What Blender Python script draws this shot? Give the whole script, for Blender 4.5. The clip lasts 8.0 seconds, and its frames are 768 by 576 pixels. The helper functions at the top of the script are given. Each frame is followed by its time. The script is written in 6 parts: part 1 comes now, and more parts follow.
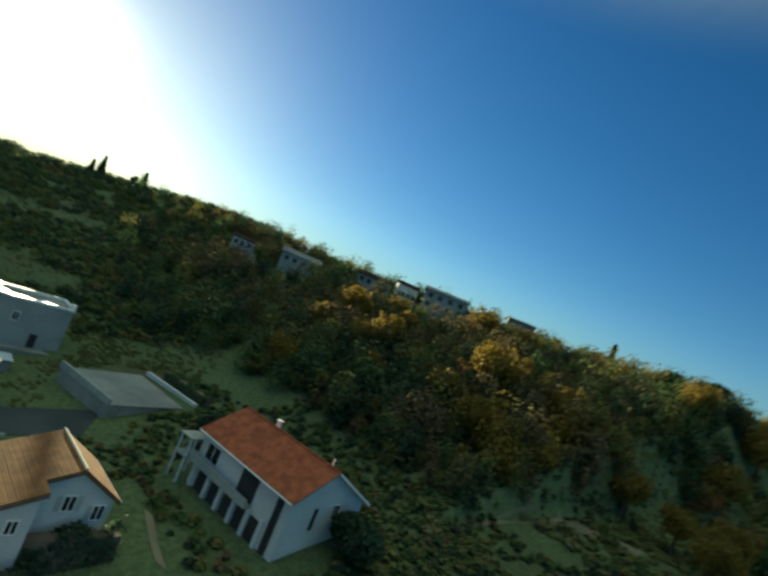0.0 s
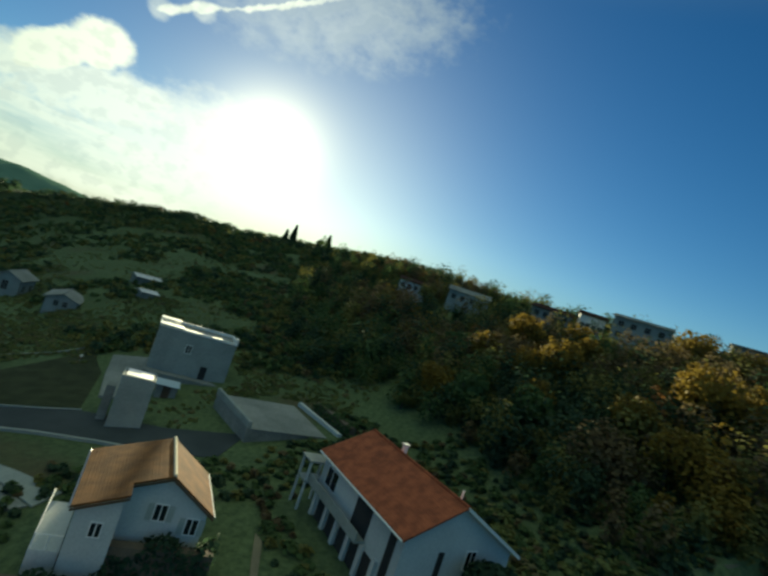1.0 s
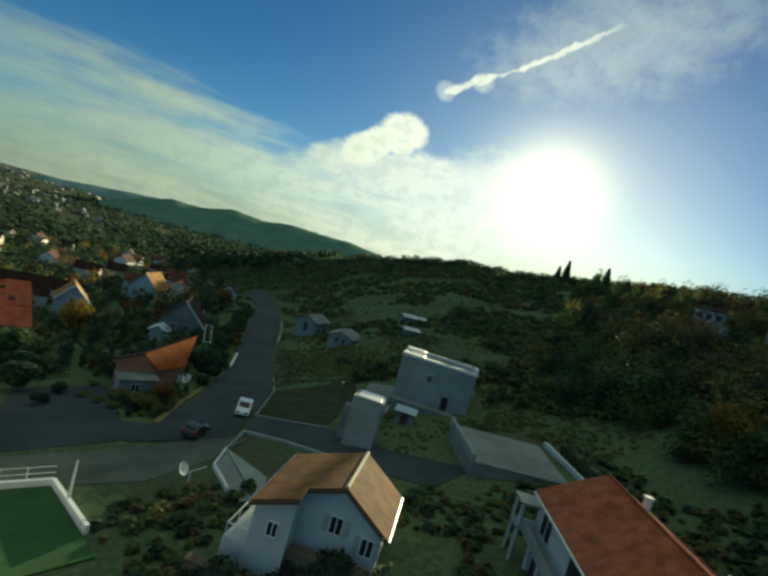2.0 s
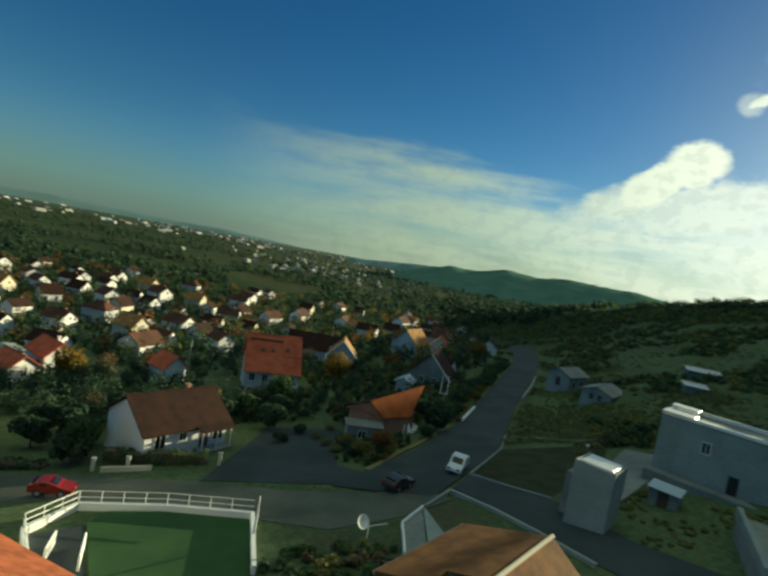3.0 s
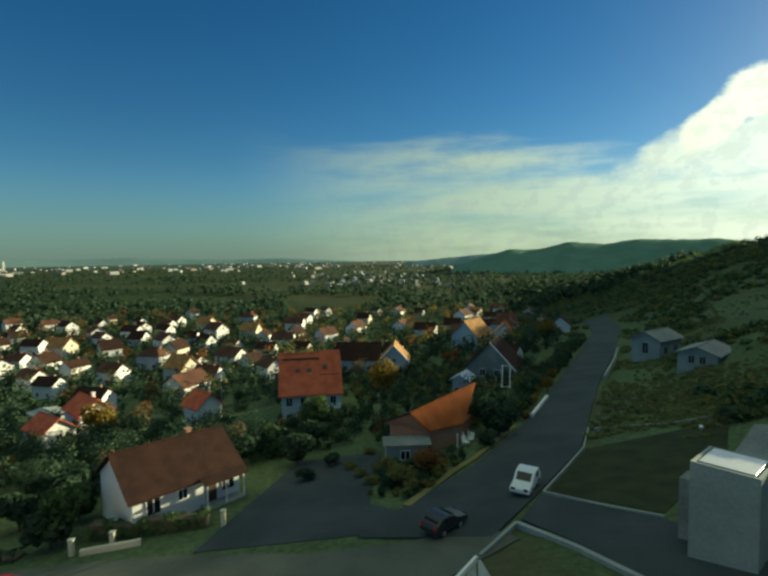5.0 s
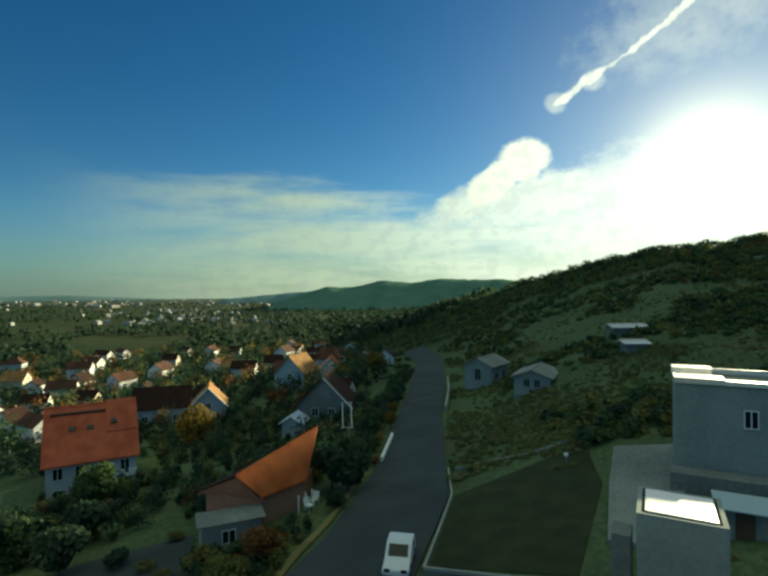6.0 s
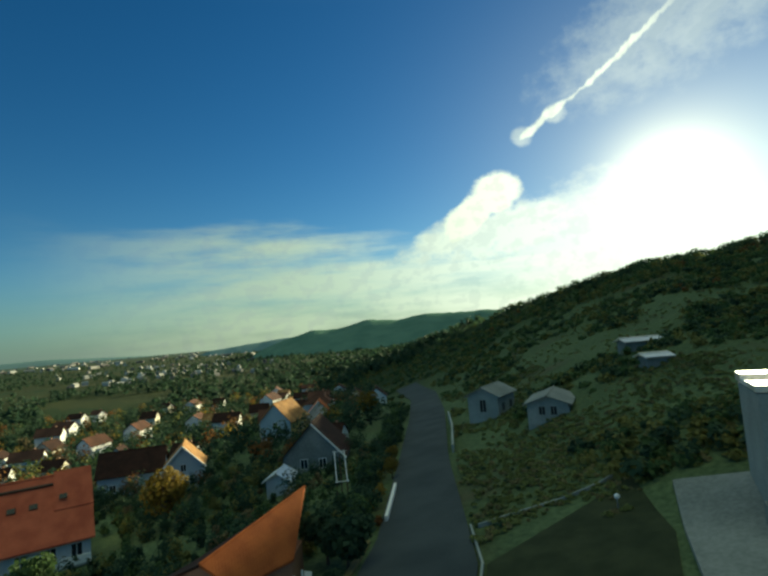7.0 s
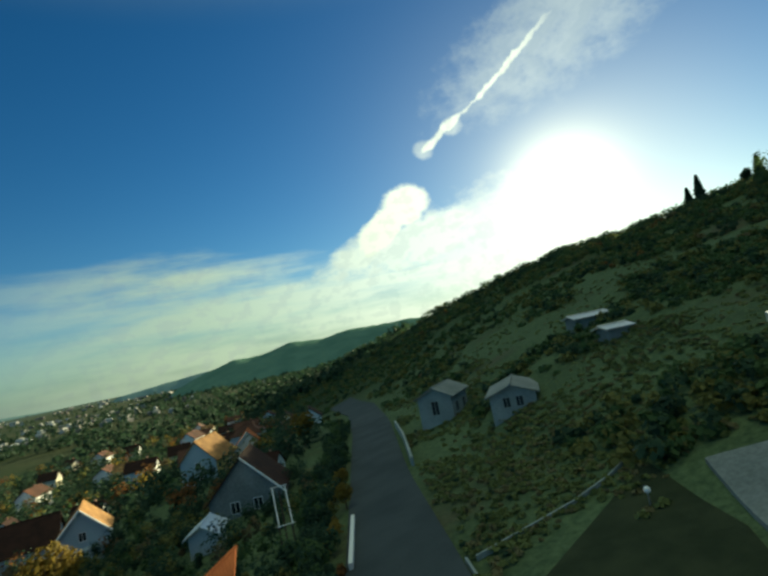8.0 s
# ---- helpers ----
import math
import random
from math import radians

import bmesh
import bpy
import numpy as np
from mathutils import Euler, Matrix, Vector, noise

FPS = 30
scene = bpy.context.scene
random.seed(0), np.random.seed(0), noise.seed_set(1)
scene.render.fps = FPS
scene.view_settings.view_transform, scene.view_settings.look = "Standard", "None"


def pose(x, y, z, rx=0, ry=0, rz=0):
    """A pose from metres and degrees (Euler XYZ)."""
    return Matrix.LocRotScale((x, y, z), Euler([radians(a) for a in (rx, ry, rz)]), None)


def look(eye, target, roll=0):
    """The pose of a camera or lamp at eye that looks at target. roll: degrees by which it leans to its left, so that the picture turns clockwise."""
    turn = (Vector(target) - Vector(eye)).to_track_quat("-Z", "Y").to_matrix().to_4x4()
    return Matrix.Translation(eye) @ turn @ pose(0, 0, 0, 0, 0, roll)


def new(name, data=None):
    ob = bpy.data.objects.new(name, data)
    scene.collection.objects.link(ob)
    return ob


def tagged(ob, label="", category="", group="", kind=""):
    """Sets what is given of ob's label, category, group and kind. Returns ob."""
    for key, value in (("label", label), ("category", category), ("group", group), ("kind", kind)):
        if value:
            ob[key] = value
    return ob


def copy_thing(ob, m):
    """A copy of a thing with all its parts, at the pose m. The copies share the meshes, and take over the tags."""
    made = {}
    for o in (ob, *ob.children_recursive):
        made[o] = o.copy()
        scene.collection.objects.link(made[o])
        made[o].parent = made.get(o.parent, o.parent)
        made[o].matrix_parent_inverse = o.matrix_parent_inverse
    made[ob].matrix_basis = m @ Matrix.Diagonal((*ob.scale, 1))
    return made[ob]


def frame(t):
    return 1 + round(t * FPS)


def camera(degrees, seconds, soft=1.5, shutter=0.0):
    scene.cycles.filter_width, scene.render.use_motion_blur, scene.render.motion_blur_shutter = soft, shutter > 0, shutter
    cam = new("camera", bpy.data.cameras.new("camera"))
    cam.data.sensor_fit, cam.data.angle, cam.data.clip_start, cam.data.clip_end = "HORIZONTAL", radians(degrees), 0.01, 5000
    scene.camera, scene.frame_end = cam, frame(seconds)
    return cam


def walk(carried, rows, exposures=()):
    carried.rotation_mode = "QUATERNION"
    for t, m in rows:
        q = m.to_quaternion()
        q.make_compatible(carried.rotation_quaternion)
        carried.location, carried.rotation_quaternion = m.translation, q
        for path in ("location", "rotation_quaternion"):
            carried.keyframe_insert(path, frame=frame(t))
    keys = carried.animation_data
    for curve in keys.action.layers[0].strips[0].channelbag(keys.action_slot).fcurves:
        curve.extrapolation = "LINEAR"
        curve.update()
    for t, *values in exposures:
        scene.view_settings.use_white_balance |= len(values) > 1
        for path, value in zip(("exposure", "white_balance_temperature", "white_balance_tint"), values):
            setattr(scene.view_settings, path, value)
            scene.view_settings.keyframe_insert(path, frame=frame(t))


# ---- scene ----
# ---- camera ----
cam = camera(74.56, 8.0, 2.7, 0.2)


def view(x, y, z, yaw, pitch, roll):
    """A camera pose: yaw clockwise from +y, pitch up, roll as in look(), all in degrees."""
    a, p = radians(yaw), radians(pitch)
    way = Vector((math.sin(a) * math.cos(p), math.cos(a) * math.cos(p), math.sin(p)))
    eye = Vector((x, y, z))
    return look(eye, eye + way, roll)


walk(cam, [
    (0, view(-34.58, -10.68, 31.87, 96.50, 3.36, 22.55)),
    (0.2, view(-32.04, -13.94, 31.86, 89.25, 1.54, 14.98)),
    (0.5, view(-30.98, -16.30, 31.80, 86.09, 1.66, 11.21)),
    (0.7, view(-29.34, -17.00, 31.21, 82.89, 1.82, 13.73)),
    (1, view(-26.96, -17.62, 29.47, 74.21, 1.68, 19.16)),
    (1.2, view(-25.45, -18.62, 29.03, 68.68, 0.76, 19.06)),
    (1.5, view(-23.73, -19.41, 28.48, 60.76, 0.18, 19.28)),
    (1.7, view(-21.52, -21.04, 28.35, 52.04, -0.87, 18.70)),
    (2.8, view(-12.87, -21.93, 29.04, 19.44, -4.28, 9.83)),
    (3, view(-9.56, -19.86, 27.75, 10.56, -3.47, 10.59)),
    (3.5, view(-5.56, -17.61, 26.60, 0.92, -2.95, 4.56)),
    (4, view(-3.94, -15.31, 26.23, -0.35, -2.80, 2.48)),
    (4.2, view(-3.72, -13.85, 25.84, -0.19, -2.47, 2.72)),
    (5.3, view(-1.63, -4.98, 25.61, 8.88, -5.17, -6.09)),
    (5.5, view(-1.27, -1.58, 24.66, 17.02, -5.68, -5.55)),
    (6, view(-2.10, 2.16, 23.45, 23.94, 0.43, -0.35)),
    (6.5, view(-0.71, 5.79, 22.55, 25.40, 2.88, -3.97)),
    (7, view(0.71, 9.72, 22.01, 25.96, 4.80, -4.75)),
    (7.5, view(2.73, 14.99, 21.09, 27.86, 5.34, -8.66)),
    (8, view(3.82, 19.20, 20.19, 35.26, 5.42, -11.48)),
], [(0.0, 1.36, 7700, -10), (0.5, 1.14, 7600, -11), (1.0, 0.94, 7450, -12), (3.0, 0.80, 7500, -14), (4.0, 1.10, 7650, -12), (5.5, 1.02, 7550, -14), (8.0, 1.06, 7500, -15)])

# ---- sky and sun ----
SUN_AZ, SUN_EL = 64.0, 9.95
to_sun = Vector((math.sin(radians(SUN_AZ)) * math.cos(radians(SUN_EL)),
                 math.cos(radians(SUN_AZ)) * math.cos(radians(SUN_EL)), math.sin(radians(SUN_EL))))


class Nodes:
    """A short way to write node trees."""

    def __init__(self, tree):
        self.tree = tree
        tree.nodes.clear()

    def add(self, kind, inputs=None, **props):
        n = self.tree.nodes.new(kind)
        if "operation" in props:
            n.operation = props["operation"]
        if "data_type" in props:
            n.data_type, n.blend_type = props["data_type"], props["blend_type"]
        if "interpolation_type" in props:
            n.interpolation_type = props["interpolation_type"]
        if "bands_direction" in props:
            n.bands_direction = props["bands_direction"]
        for key, value in (inputs or {}).items():
            if isinstance(value, bpy.types.NodeSocket):
                self.tree.links.new(value, n.inputs[key])
            else:
                n.inputs[key].default_value = value
        return n

    def calc(self, op, a, b=0.0, c=0.0, clamp=False):
        n = self.add("ShaderNodeMath", {0: a, 1: b, 2: c}, operation=op)
        n.use_clamp = clamp
        return n.outputs[0]

    def mix(self, fac, a, b, blend="MIX"):
        n = self.add("ShaderNodeMix", {0: fac, 6: a, 7: b}, data_type="RGBA", blend_type=blend)
        return n.outputs[2]

    def ramp(self, value, low, high):
        """0 below low, 1 above high, smooth between; falls where low is above high."""
        n = self.add("ShaderNodeMapRange", {"Value": value, "From Min": low, "From Max": high}, interpolation_type="SMOOTHSTEP")
        return n.outputs[0]


glare = Vector((math.sin(radians(57.0)) * math.cos(radians(11.3)), math.cos(radians(57.0)) * math.cos(radians(11.3)), math.sin(radians(11.3))))


def make_sky():
    world = bpy.data.worlds.new("sky")
    scene.world = world
    world.use_nodes = True
    t = Nodes(world.node_tree)
    sky = t.add("ShaderNodeTexSky")
    sky.sky_type, sky.sun_disc = "NISHITA", False
    sky.sun_elevation, sky.sun_rotation = radians(SUN_EL), radians(SUN_AZ)
    sky.altitude, sky.air_density, sky.dust_density, sky.ozone_density = 200.0, 0.9, 0.2, 3.5
    d = t.add("ShaderNodeTexCoord").outputs["Generated"]
    x, y, z = t.add("ShaderNodeSeparateXYZ", {0: d}).outputs
    az = t.calc("MULTIPLY", t.calc("ARCTAN2", x, y), 57.29578)
    el = t.calc("MULTIPLY", t.calc("ARCSINE", z), 57.29578)
    near = t.add("ShaderNodeVectorMath", {0: d, 1: tuple(glare)}, operation="DOT_PRODUCT").outputs["Value"]
    ang = t.calc("MULTIPLY", t.calc("ARCCOSINE", t.calc("MINIMUM", near, 0.99999)), 57.29578)

    def noise_at(sx, sy, detail, rough=0.55):
        v = t.add("ShaderNodeCombineXYZ", {0: t.calc("MULTIPLY", az, sx), 1: t.calc("MULTIPLY", el, sy), 2: 3.0}).outputs[0]
        return t.add("ShaderNodeTexNoise", {"Vector": v, "Scale": 1.0, "Detail": detail, "Roughness": rough}).outputs["Fac"]

    # thin cirrus sheet low in the north, its upper edge falling towards the puff of cloud
    wisps = noise_at(0.07, 0.42, 6.0)
    edge = t.calc("SUBTRACT", 13.6, t.calc("MULTIPLY", t.ramp(az, 12.0, 34.0), 3.4))
    edge = t.calc("ADD", edge, t.calc("MULTIPLY", t.calc("SUBTRACT", wisps, 0.5), 8.0))
    sheet = t.ramp(t.calc("SUBTRACT", edge, el), 0.0, 4.5)
    sheet = t.calc("MULTIPLY", sheet, t.ramp(az, -14.0, 16.0))
    sheet = t.calc("MULTIPLY", sheet, t.ramp(az, 62.0, 45.0))
    sheet = t.calc("MULTIPLY", sheet, t.calc("ADD", 0.35, t.calc("MULTIPLY", t.ramp(wisps, 0.25, 0.6), 0.65)))
    sheet = t.calc("MULTIPLY", sheet, 0.8)
    # the puff beside the sun
    lump = noise_at(0.42, 0.55, 8.0, 0.6)
    lump_lit = t.add("ShaderNodeTexNoise", {"Vector": t.add("ShaderNodeCombineXYZ", {0: t.calc("MULTIPLY", t.calc("ADD", az, 0.9), 0.42), 1: t.calc("MULTIPLY", t.calc("SUBTRACT", el, 0.5), 0.55), 2: 3.0}).outputs[0], "Scale": 1.0, "Detail": 3.0, "Roughness": 0.5}).outputs["Fac"]

    def blob(a0, e0, ra, re, tilt=0.0, soft=(1.5, 0.1), rough=2.2):
        da = t.calc("SUBTRACT", az, a0)
        de = t.calc("SUBTRACT", t.calc("SUBTRACT", el, e0), t.calc("MULTIPLY", da, tilt))
        q = t.calc("ADD", t.calc("POWER", t.calc("ABSOLUTE", t.calc("DIVIDE", da, ra)), 2.0), t.calc("POWER", t.calc("ABSOLUTE", t.calc("DIVIDE", de, re)), 2.0))
        q = t.calc("ADD", q, t.calc("MULTIPLY", t.calc("SUBTRACT", lump, 0.5), rough))
        return t.ramp(q, *soft)

    crisp = (1.25, 0.55)
    puff = t.calc("MAXIMUM", blob(39.4, 14.0, 2.9, 2.3, 0.1, crisp, 1.6), blob(36.4, 11.9, 3.6, 2.3, 0.55, crisp, 1.8))
    puff = t.calc("MAXIMUM", puff, t.calc("MULTIPLY", blob(33.0, 9.2, 5.5, 2.2, 0.32, (1.5, 0.1), 2.4), 0.85))
    puff = t.calc("MAXIMUM", puff, t.calc("MULTIPLY", blob(40.5, 9.6, 9.0, 3.0, 0.16, (1.4, 0.3), 2.4), 0.8))
    puff = t.calc("MAXIMUM", puff, t.calc("MULTIPLY", blob(60.0, 27.0, 13.0, 5.0, 0.25, (1.7, -0.3), 3.0), 0.33))
    puff = t.calc("MAXIMUM", puff, t.calc("MULTIPLY", blob(42.9, 19.4, 1.2, 1.0, 0.0, (1.4, 0.3), 2.0), 0.42))
    puff = t.calc("MAXIMUM", puff, t.calc("MULTIPLY", blob(46.6, 21.1, 1.3, 1.0, 0.0, (1.4, 0.3), 2.4), 0.42))
    puff = t.calc("MAXIMUM", puff, t.calc("MULTIPLY", blob(48.0, 8.0, 11.0, 6.0, 0.2), 0.7))
    # condensation trail
    line = t.calc("ADD", 19.3, t.calc("MULTIPLY", t.calc("SUBTRACT", az, 42.8), 0.54))
    off = t.calc("ABSOLUTE", t.calc("ADD", t.calc("SUBTRACT", el, line), t.calc("MULTIPLY", t.calc("SUBTRACT", noise_at(0.6, 0.1, 3.0), 0.5), 1.2)))
    width = t.calc("MULTIPLY", 0.75, t.ramp(noise_at(0.35, 0.2, 3.0), 0.2, 0.75))
    trail = t.calc("MULTIPLY", t.ramp(t.calc("SUBTRACT", off, width), 0.22, -0.28), t.calc("MULTIPLY", t.ramp(az, 42.2, 43.0), t.ramp(az, 64.0, 54.0)))
    trail = t.calc("MULTIPLY", trail, t.ramp(noise_at(0.9, 0.9, 2.0), 0.12, 0.42))
    # unseen high cirrus, added to lift the fill light; it thickens overhead
    fill_veil = t.calc("MULTIPLY", t.ramp(el, 34.0, 60.0), t.ramp(noise_at(0.03, 0.09, 6.0), 0.1, 0.45))
    # the bright air round the low sun
    glow = t.calc("EXPONENT", t.calc("MULTIPLY", -1.0, t.calc("POWER", t.calc("DIVIDE", ang, 4.7), 1.8)))
    haze = t.calc("EXPONENT", t.calc("MULTIPLY", -1.0, t.calc("POWER", t.calc("DIVIDE", ang, 12.0), 1.4)))
    deep = t.add("ShaderNodeHueSaturation", {"Hue": 0.511, "Saturation": 1.21, "Value": 0.83, "Color": sky.outputs[0]}).outputs[0]
    back = t.add("ShaderNodeBackground", {"Color": t.mix(t.calc("MULTIPLY", t.ramp(el, 9.0, -1.0), 0.7), deep, (0.45, 1.12, 1.6, 1)), "Strength": SKY})
    cloud = t.mix(t.ramp(ang, 45.0, 8.0), (0.70, 0.82, 0.71, 1), (0.96, 0.98, 1.0, 1))
    grey = t.calc("MULTIPLY", t.ramp(t.calc("SUBTRACT", lump_lit, lump), -0.02, 0.12), 0.4)
    cloud = t.mix(grey, cloud, (0.58, 0.64, 0.68, 1))
    clouds = t.add("ShaderNodeBackground", {"Color": cloud, "Strength": t.calc("ADD", CLOUD, t.calc("MULTIPLY", t.ramp(ang, 50.0, 12.0), 0.24))})
    cover = t.calc("MAXIMUM", t.calc("MAXIMUM", sheet, puff), t.calc("MAXIMUM", t.calc("MULTIPLY", trail, 0.9), fill_veil))
    both = t.add("ShaderNodeMixShader", {0: cover, 1: back.outputs[0], 2: clouds.outputs[0]})
    air = t.add("ShaderNodeBackground", {"Color": (1.0, 0.975, 1.0, 1), "Strength": 0.74})
    dazzle = t.calc("ADD", t.calc("MULTIPLY", glow, 1.5), t.calc("MULTIPLY", haze, 0.3), clamp=True)
    total = t.add("ShaderNodeMixShader", {0: dazzle, 1: both.outputs[0], 2: air.outputs[0]})
    t.add("ShaderNodeOutputWorld", {0: total.outputs[0]})


SKY, CLOUD = 0.076, 0.36
make_sky()

sun = new("sun", bpy.data.lights.new("sun", "SUN"))
sun.data.energy, sun.data.angle, sun.data.color = 5.0, radians(0.5), (1.0, 0.88, 0.70)
sun.matrix_world = look((0, 0, 200), Vector((0, 0, 200)) - to_sun)

# ---- materials ----


def surface(name, low, high, scale=1.0, rough=0.85, bump=0.02, metal=0.0, fine=12.0, islands=0.0, objects=0.0, stretch=(1, 1, 1), wave=None, sheen=0.5):
    """A worn surface: two colours mixed by noise at two sizes, with fine relief. wave: metres between courses or ribs, and their axis."""
    m = bpy.data.materials.new(name)
    m.use_nodes = True
    t = Nodes(m.node_tree)
    co = t.add("ShaderNodeTexCoord").outputs["Object"]
    co = t.add("ShaderNodeMapping", {"Vector": co, "Scale": stretch}).outputs[0]
    big = t.add("ShaderNodeTexNoise", {"Vector": co, "Scale": scale * 0.35, "Detail": 4.0}).outputs["Fac"]
    small = t.add("ShaderNodeTexNoise", {"Vector": co, "Scale": scale * fine, "Detail": 5.0, "Roughness": 0.65}).outputs["Fac"]
    f = t.calc("ADD", t.calc("MULTIPLY", t.ramp(big, 0.3, 0.7), 0.55), t.calc("MULTIPLY", t.ramp(small, 0.3, 0.7), 0.45))
    if islands:
        r = t.add("ShaderNodeNewGeometry").outputs["Random Per Island"]
        f = t.calc("ADD", t.calc("MULTIPLY", f, 1 - islands), t.calc("MULTIPLY", r, islands))
    if objects:
        r = t.add("ShaderNodeObjectInfo").outputs["Random"]
        f = t.calc("ADD", t.calc("MULTIPLY", f, 1 - objects), t.calc("MULTIPLY", r, objects))
    height = small
    if wave:
        w = t.add("ShaderNodeTexWave", {"Vector": co, "Scale": 0.314 / wave[0], "Distortion": 0.6, "Detail": 1.0}, bands_direction=wave[1])
        f = t.calc("ADD", t.calc("MULTIPLY", f, 0.93), t.calc("MULTIPLY", w.outputs["Fac"], 0.07))
        height = t.calc("ADD", t.calc("MULTIPLY", small, 0.5), t.calc("MULTIPLY", w.outputs["Fac"], 0.4))
    colour = t.mix(f, (*low, 1), (*high, 1))
    b = t.add("ShaderNodeBump", {"Height": height, "Strength": 0.6, "Distance": bump})
    p = t.add("ShaderNodeBsdfPrincipled", {"Base Color": colour, "Roughness": rough, "Metallic": metal, "Specular IOR Level": sheen, "Normal": b.outputs[0]})
    t.add("ShaderNodeOutputMaterial", {0: p.outputs[0]})
    return m


def leaves(name, low, high):
    m = bpy.data.materials.new(name)
    m.use_nodes = True
    t = Nodes(m.node_tree)
    r = t.add("ShaderNodeNewGeometry").outputs["Random Per Island"]
    co = t.add("ShaderNodeTexCoord").outputs["Object"]
    big = t.add("ShaderNodeTexNoise", {"Vector": co, "Scale": 0.22, "Detail": 2.0}).outputs["Fac"]
    f = t.calc("ADD", t.calc("MULTIPLY", r, 0.3), t.calc("MULTIPLY", t.ramp(big, 0.3, 0.7), 0.7))
    colour = t.mix(f, (*low, 1), (*high, 1))
    p = t.add("ShaderNodeBsdfPrincipled", {"Base Color": colour, "Roughness": 0.8, "Specular IOR Level": 0.2})
    s = t.add("ShaderNodeBsdfTranslucent", {"Color": colour})
    x = t.add("ShaderNodeMixShader", {0: 0.4, 1: p.outputs[0], 2: s.outputs[0]})
    t.add("ShaderNodeOutputMaterial", {0: x.outputs[0]})
    return m


def land(name):
    """Meadow, scrub and bare soil in patches, with darker hedges between the far fields."""
    m = bpy.data.materials.new(name)
    m.use_nodes = True
    t = Nodes(m.node_tree)
    co = t.add("ShaderNodeTexCoord").outputs["Object"]
    wide = t.add("ShaderNodeMapping", {"Vector": co, "Scale": (0.006, 0.012, 1.0), "Rotation": (0, 0, 0.4)}).outputs[0]
    fields = t.add("ShaderNodeTexVoronoi", {"Vector": wide, "Scale": 1.0, "Randomness": 0.9}).outputs["Color"]
    fv = t.add("ShaderNodeSeparateColor", {0: fields}).outputs[0]
    patch = t.add("ShaderNodeTexNoise", {"Vector": co, "Scale": 0.06, "Detail": 5.0}).outputs["Fac"]
    grain = t.add("ShaderNodeTexNoise", {"Vector": co, "Scale": 1.8, "Detail": 6.0, "Roughness": 0.7}).outputs["Fac"]
    grass = t.mix(t.ramp(grain, 0.3, 0.7), (0.066, 0.1, 0.05, 1), (0.138, 0.185, 0.09, 1))
    soil = t.mix(grain, (0.08, 0.07, 0.042, 1), (0.19, 0.155, 0.095, 1))
    near_c = t.mix(t.ramp(patch, 0.58, 0.76), grass, soil)
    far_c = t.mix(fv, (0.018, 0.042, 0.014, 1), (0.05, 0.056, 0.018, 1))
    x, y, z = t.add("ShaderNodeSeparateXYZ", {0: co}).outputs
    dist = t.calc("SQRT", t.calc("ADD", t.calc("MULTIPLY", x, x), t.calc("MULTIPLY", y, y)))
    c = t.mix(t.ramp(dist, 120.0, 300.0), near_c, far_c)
    # haze painted into the ground: towards pale blue-green with distance
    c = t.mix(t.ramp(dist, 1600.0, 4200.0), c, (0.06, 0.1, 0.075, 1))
    c = t.mix(t.calc("MULTIPLY", t.ramp(patch, 0.35, 0.75), 0.35), c, (0.03, 0.04, 0.02, 1))
    b = t.add("ShaderNodeBump", {"Height": grain, "Strength": 0.7, "Distance": 0.25})
    p = t.add("ShaderNodeBsdfPrincipled", {"Base Color": c, "Roughness": 1.0, "Specular IOR Level": 0.08, "Normal": b.outputs[0]})
    t.add("ShaderNodeOutputMaterial", {0: p.outputs[0]})
    return m


def glass(name):
    m = bpy.data.materials.new(name)
    m.use_nodes = True
    t = Nodes(m.node_tree)
    p = t.add("ShaderNodeBsdfPrincipled", {"Base Color": (0.012, 0.016, 0.02, 1), "Roughness": 0.06, "IOR": 1.5})
    t.add("ShaderNodeOutputMaterial", {0: p.outputs[0]})
    return m


M_LAND = land("meadow_and_soil")
M_ASPHALT = surface("worn_asphalt", (0.065, 0.075, 0.062), (0.14, 0.15, 0.12), 0.6, 0.95, 0.01, fine=20, sheen=0.2)
M_ASPHALT_DARK = surface("dark_asphalt", (0.032, 0.042, 0.046), (0.07, 0.083, 0.086), 0.6, 0.95, 0.01, fine=20, sheen=0.2)
M_GRAVEL = surface("gravel_verge", (0.10, 0.09, 0.06), (0.24, 0.21, 0.14), 0.8, 0.95, 0.03)
M_LAWN = surface("mown_lawn", (0.018, 0.066, 0.014), (0.042, 0.115, 0.028), 1.0, 0.95, 0.04)
M_CONCRETE = surface("weathered_concrete", (0.2, 0.23, 0.215), (0.33, 0.36, 0.335), 1.1, 0.9, 0.02, fine=4)
M_CONCRETE_DARK = surface("stained_concrete", (0.13, 0.145, 0.135), (0.29, 0.305, 0.285), 0.7, 0.92, 0.015, fine=5)
M_PLASTER = surface("grey_white_plaster", (0.40, 0.43, 0.43), (0.60, 0.62, 0.60), 0.5, 0.9, 0.006)
M_WHITE = surface("white_plaster", (0.70, 0.68, 0.63), (0.84, 0.83, 0.79), 0.5, 0.88, 0.006)
M_CREAM = surface("cream_plaster", (0.50, 0.44, 0.32), (0.66, 0.60, 0.47), 0.5, 0.9, 0.006)
M_YELLOW = surface("ochre_plaster", (0.50, 0.35, 0.10), (0.66, 0.49, 0.17), 0.5, 0.9, 0.006)
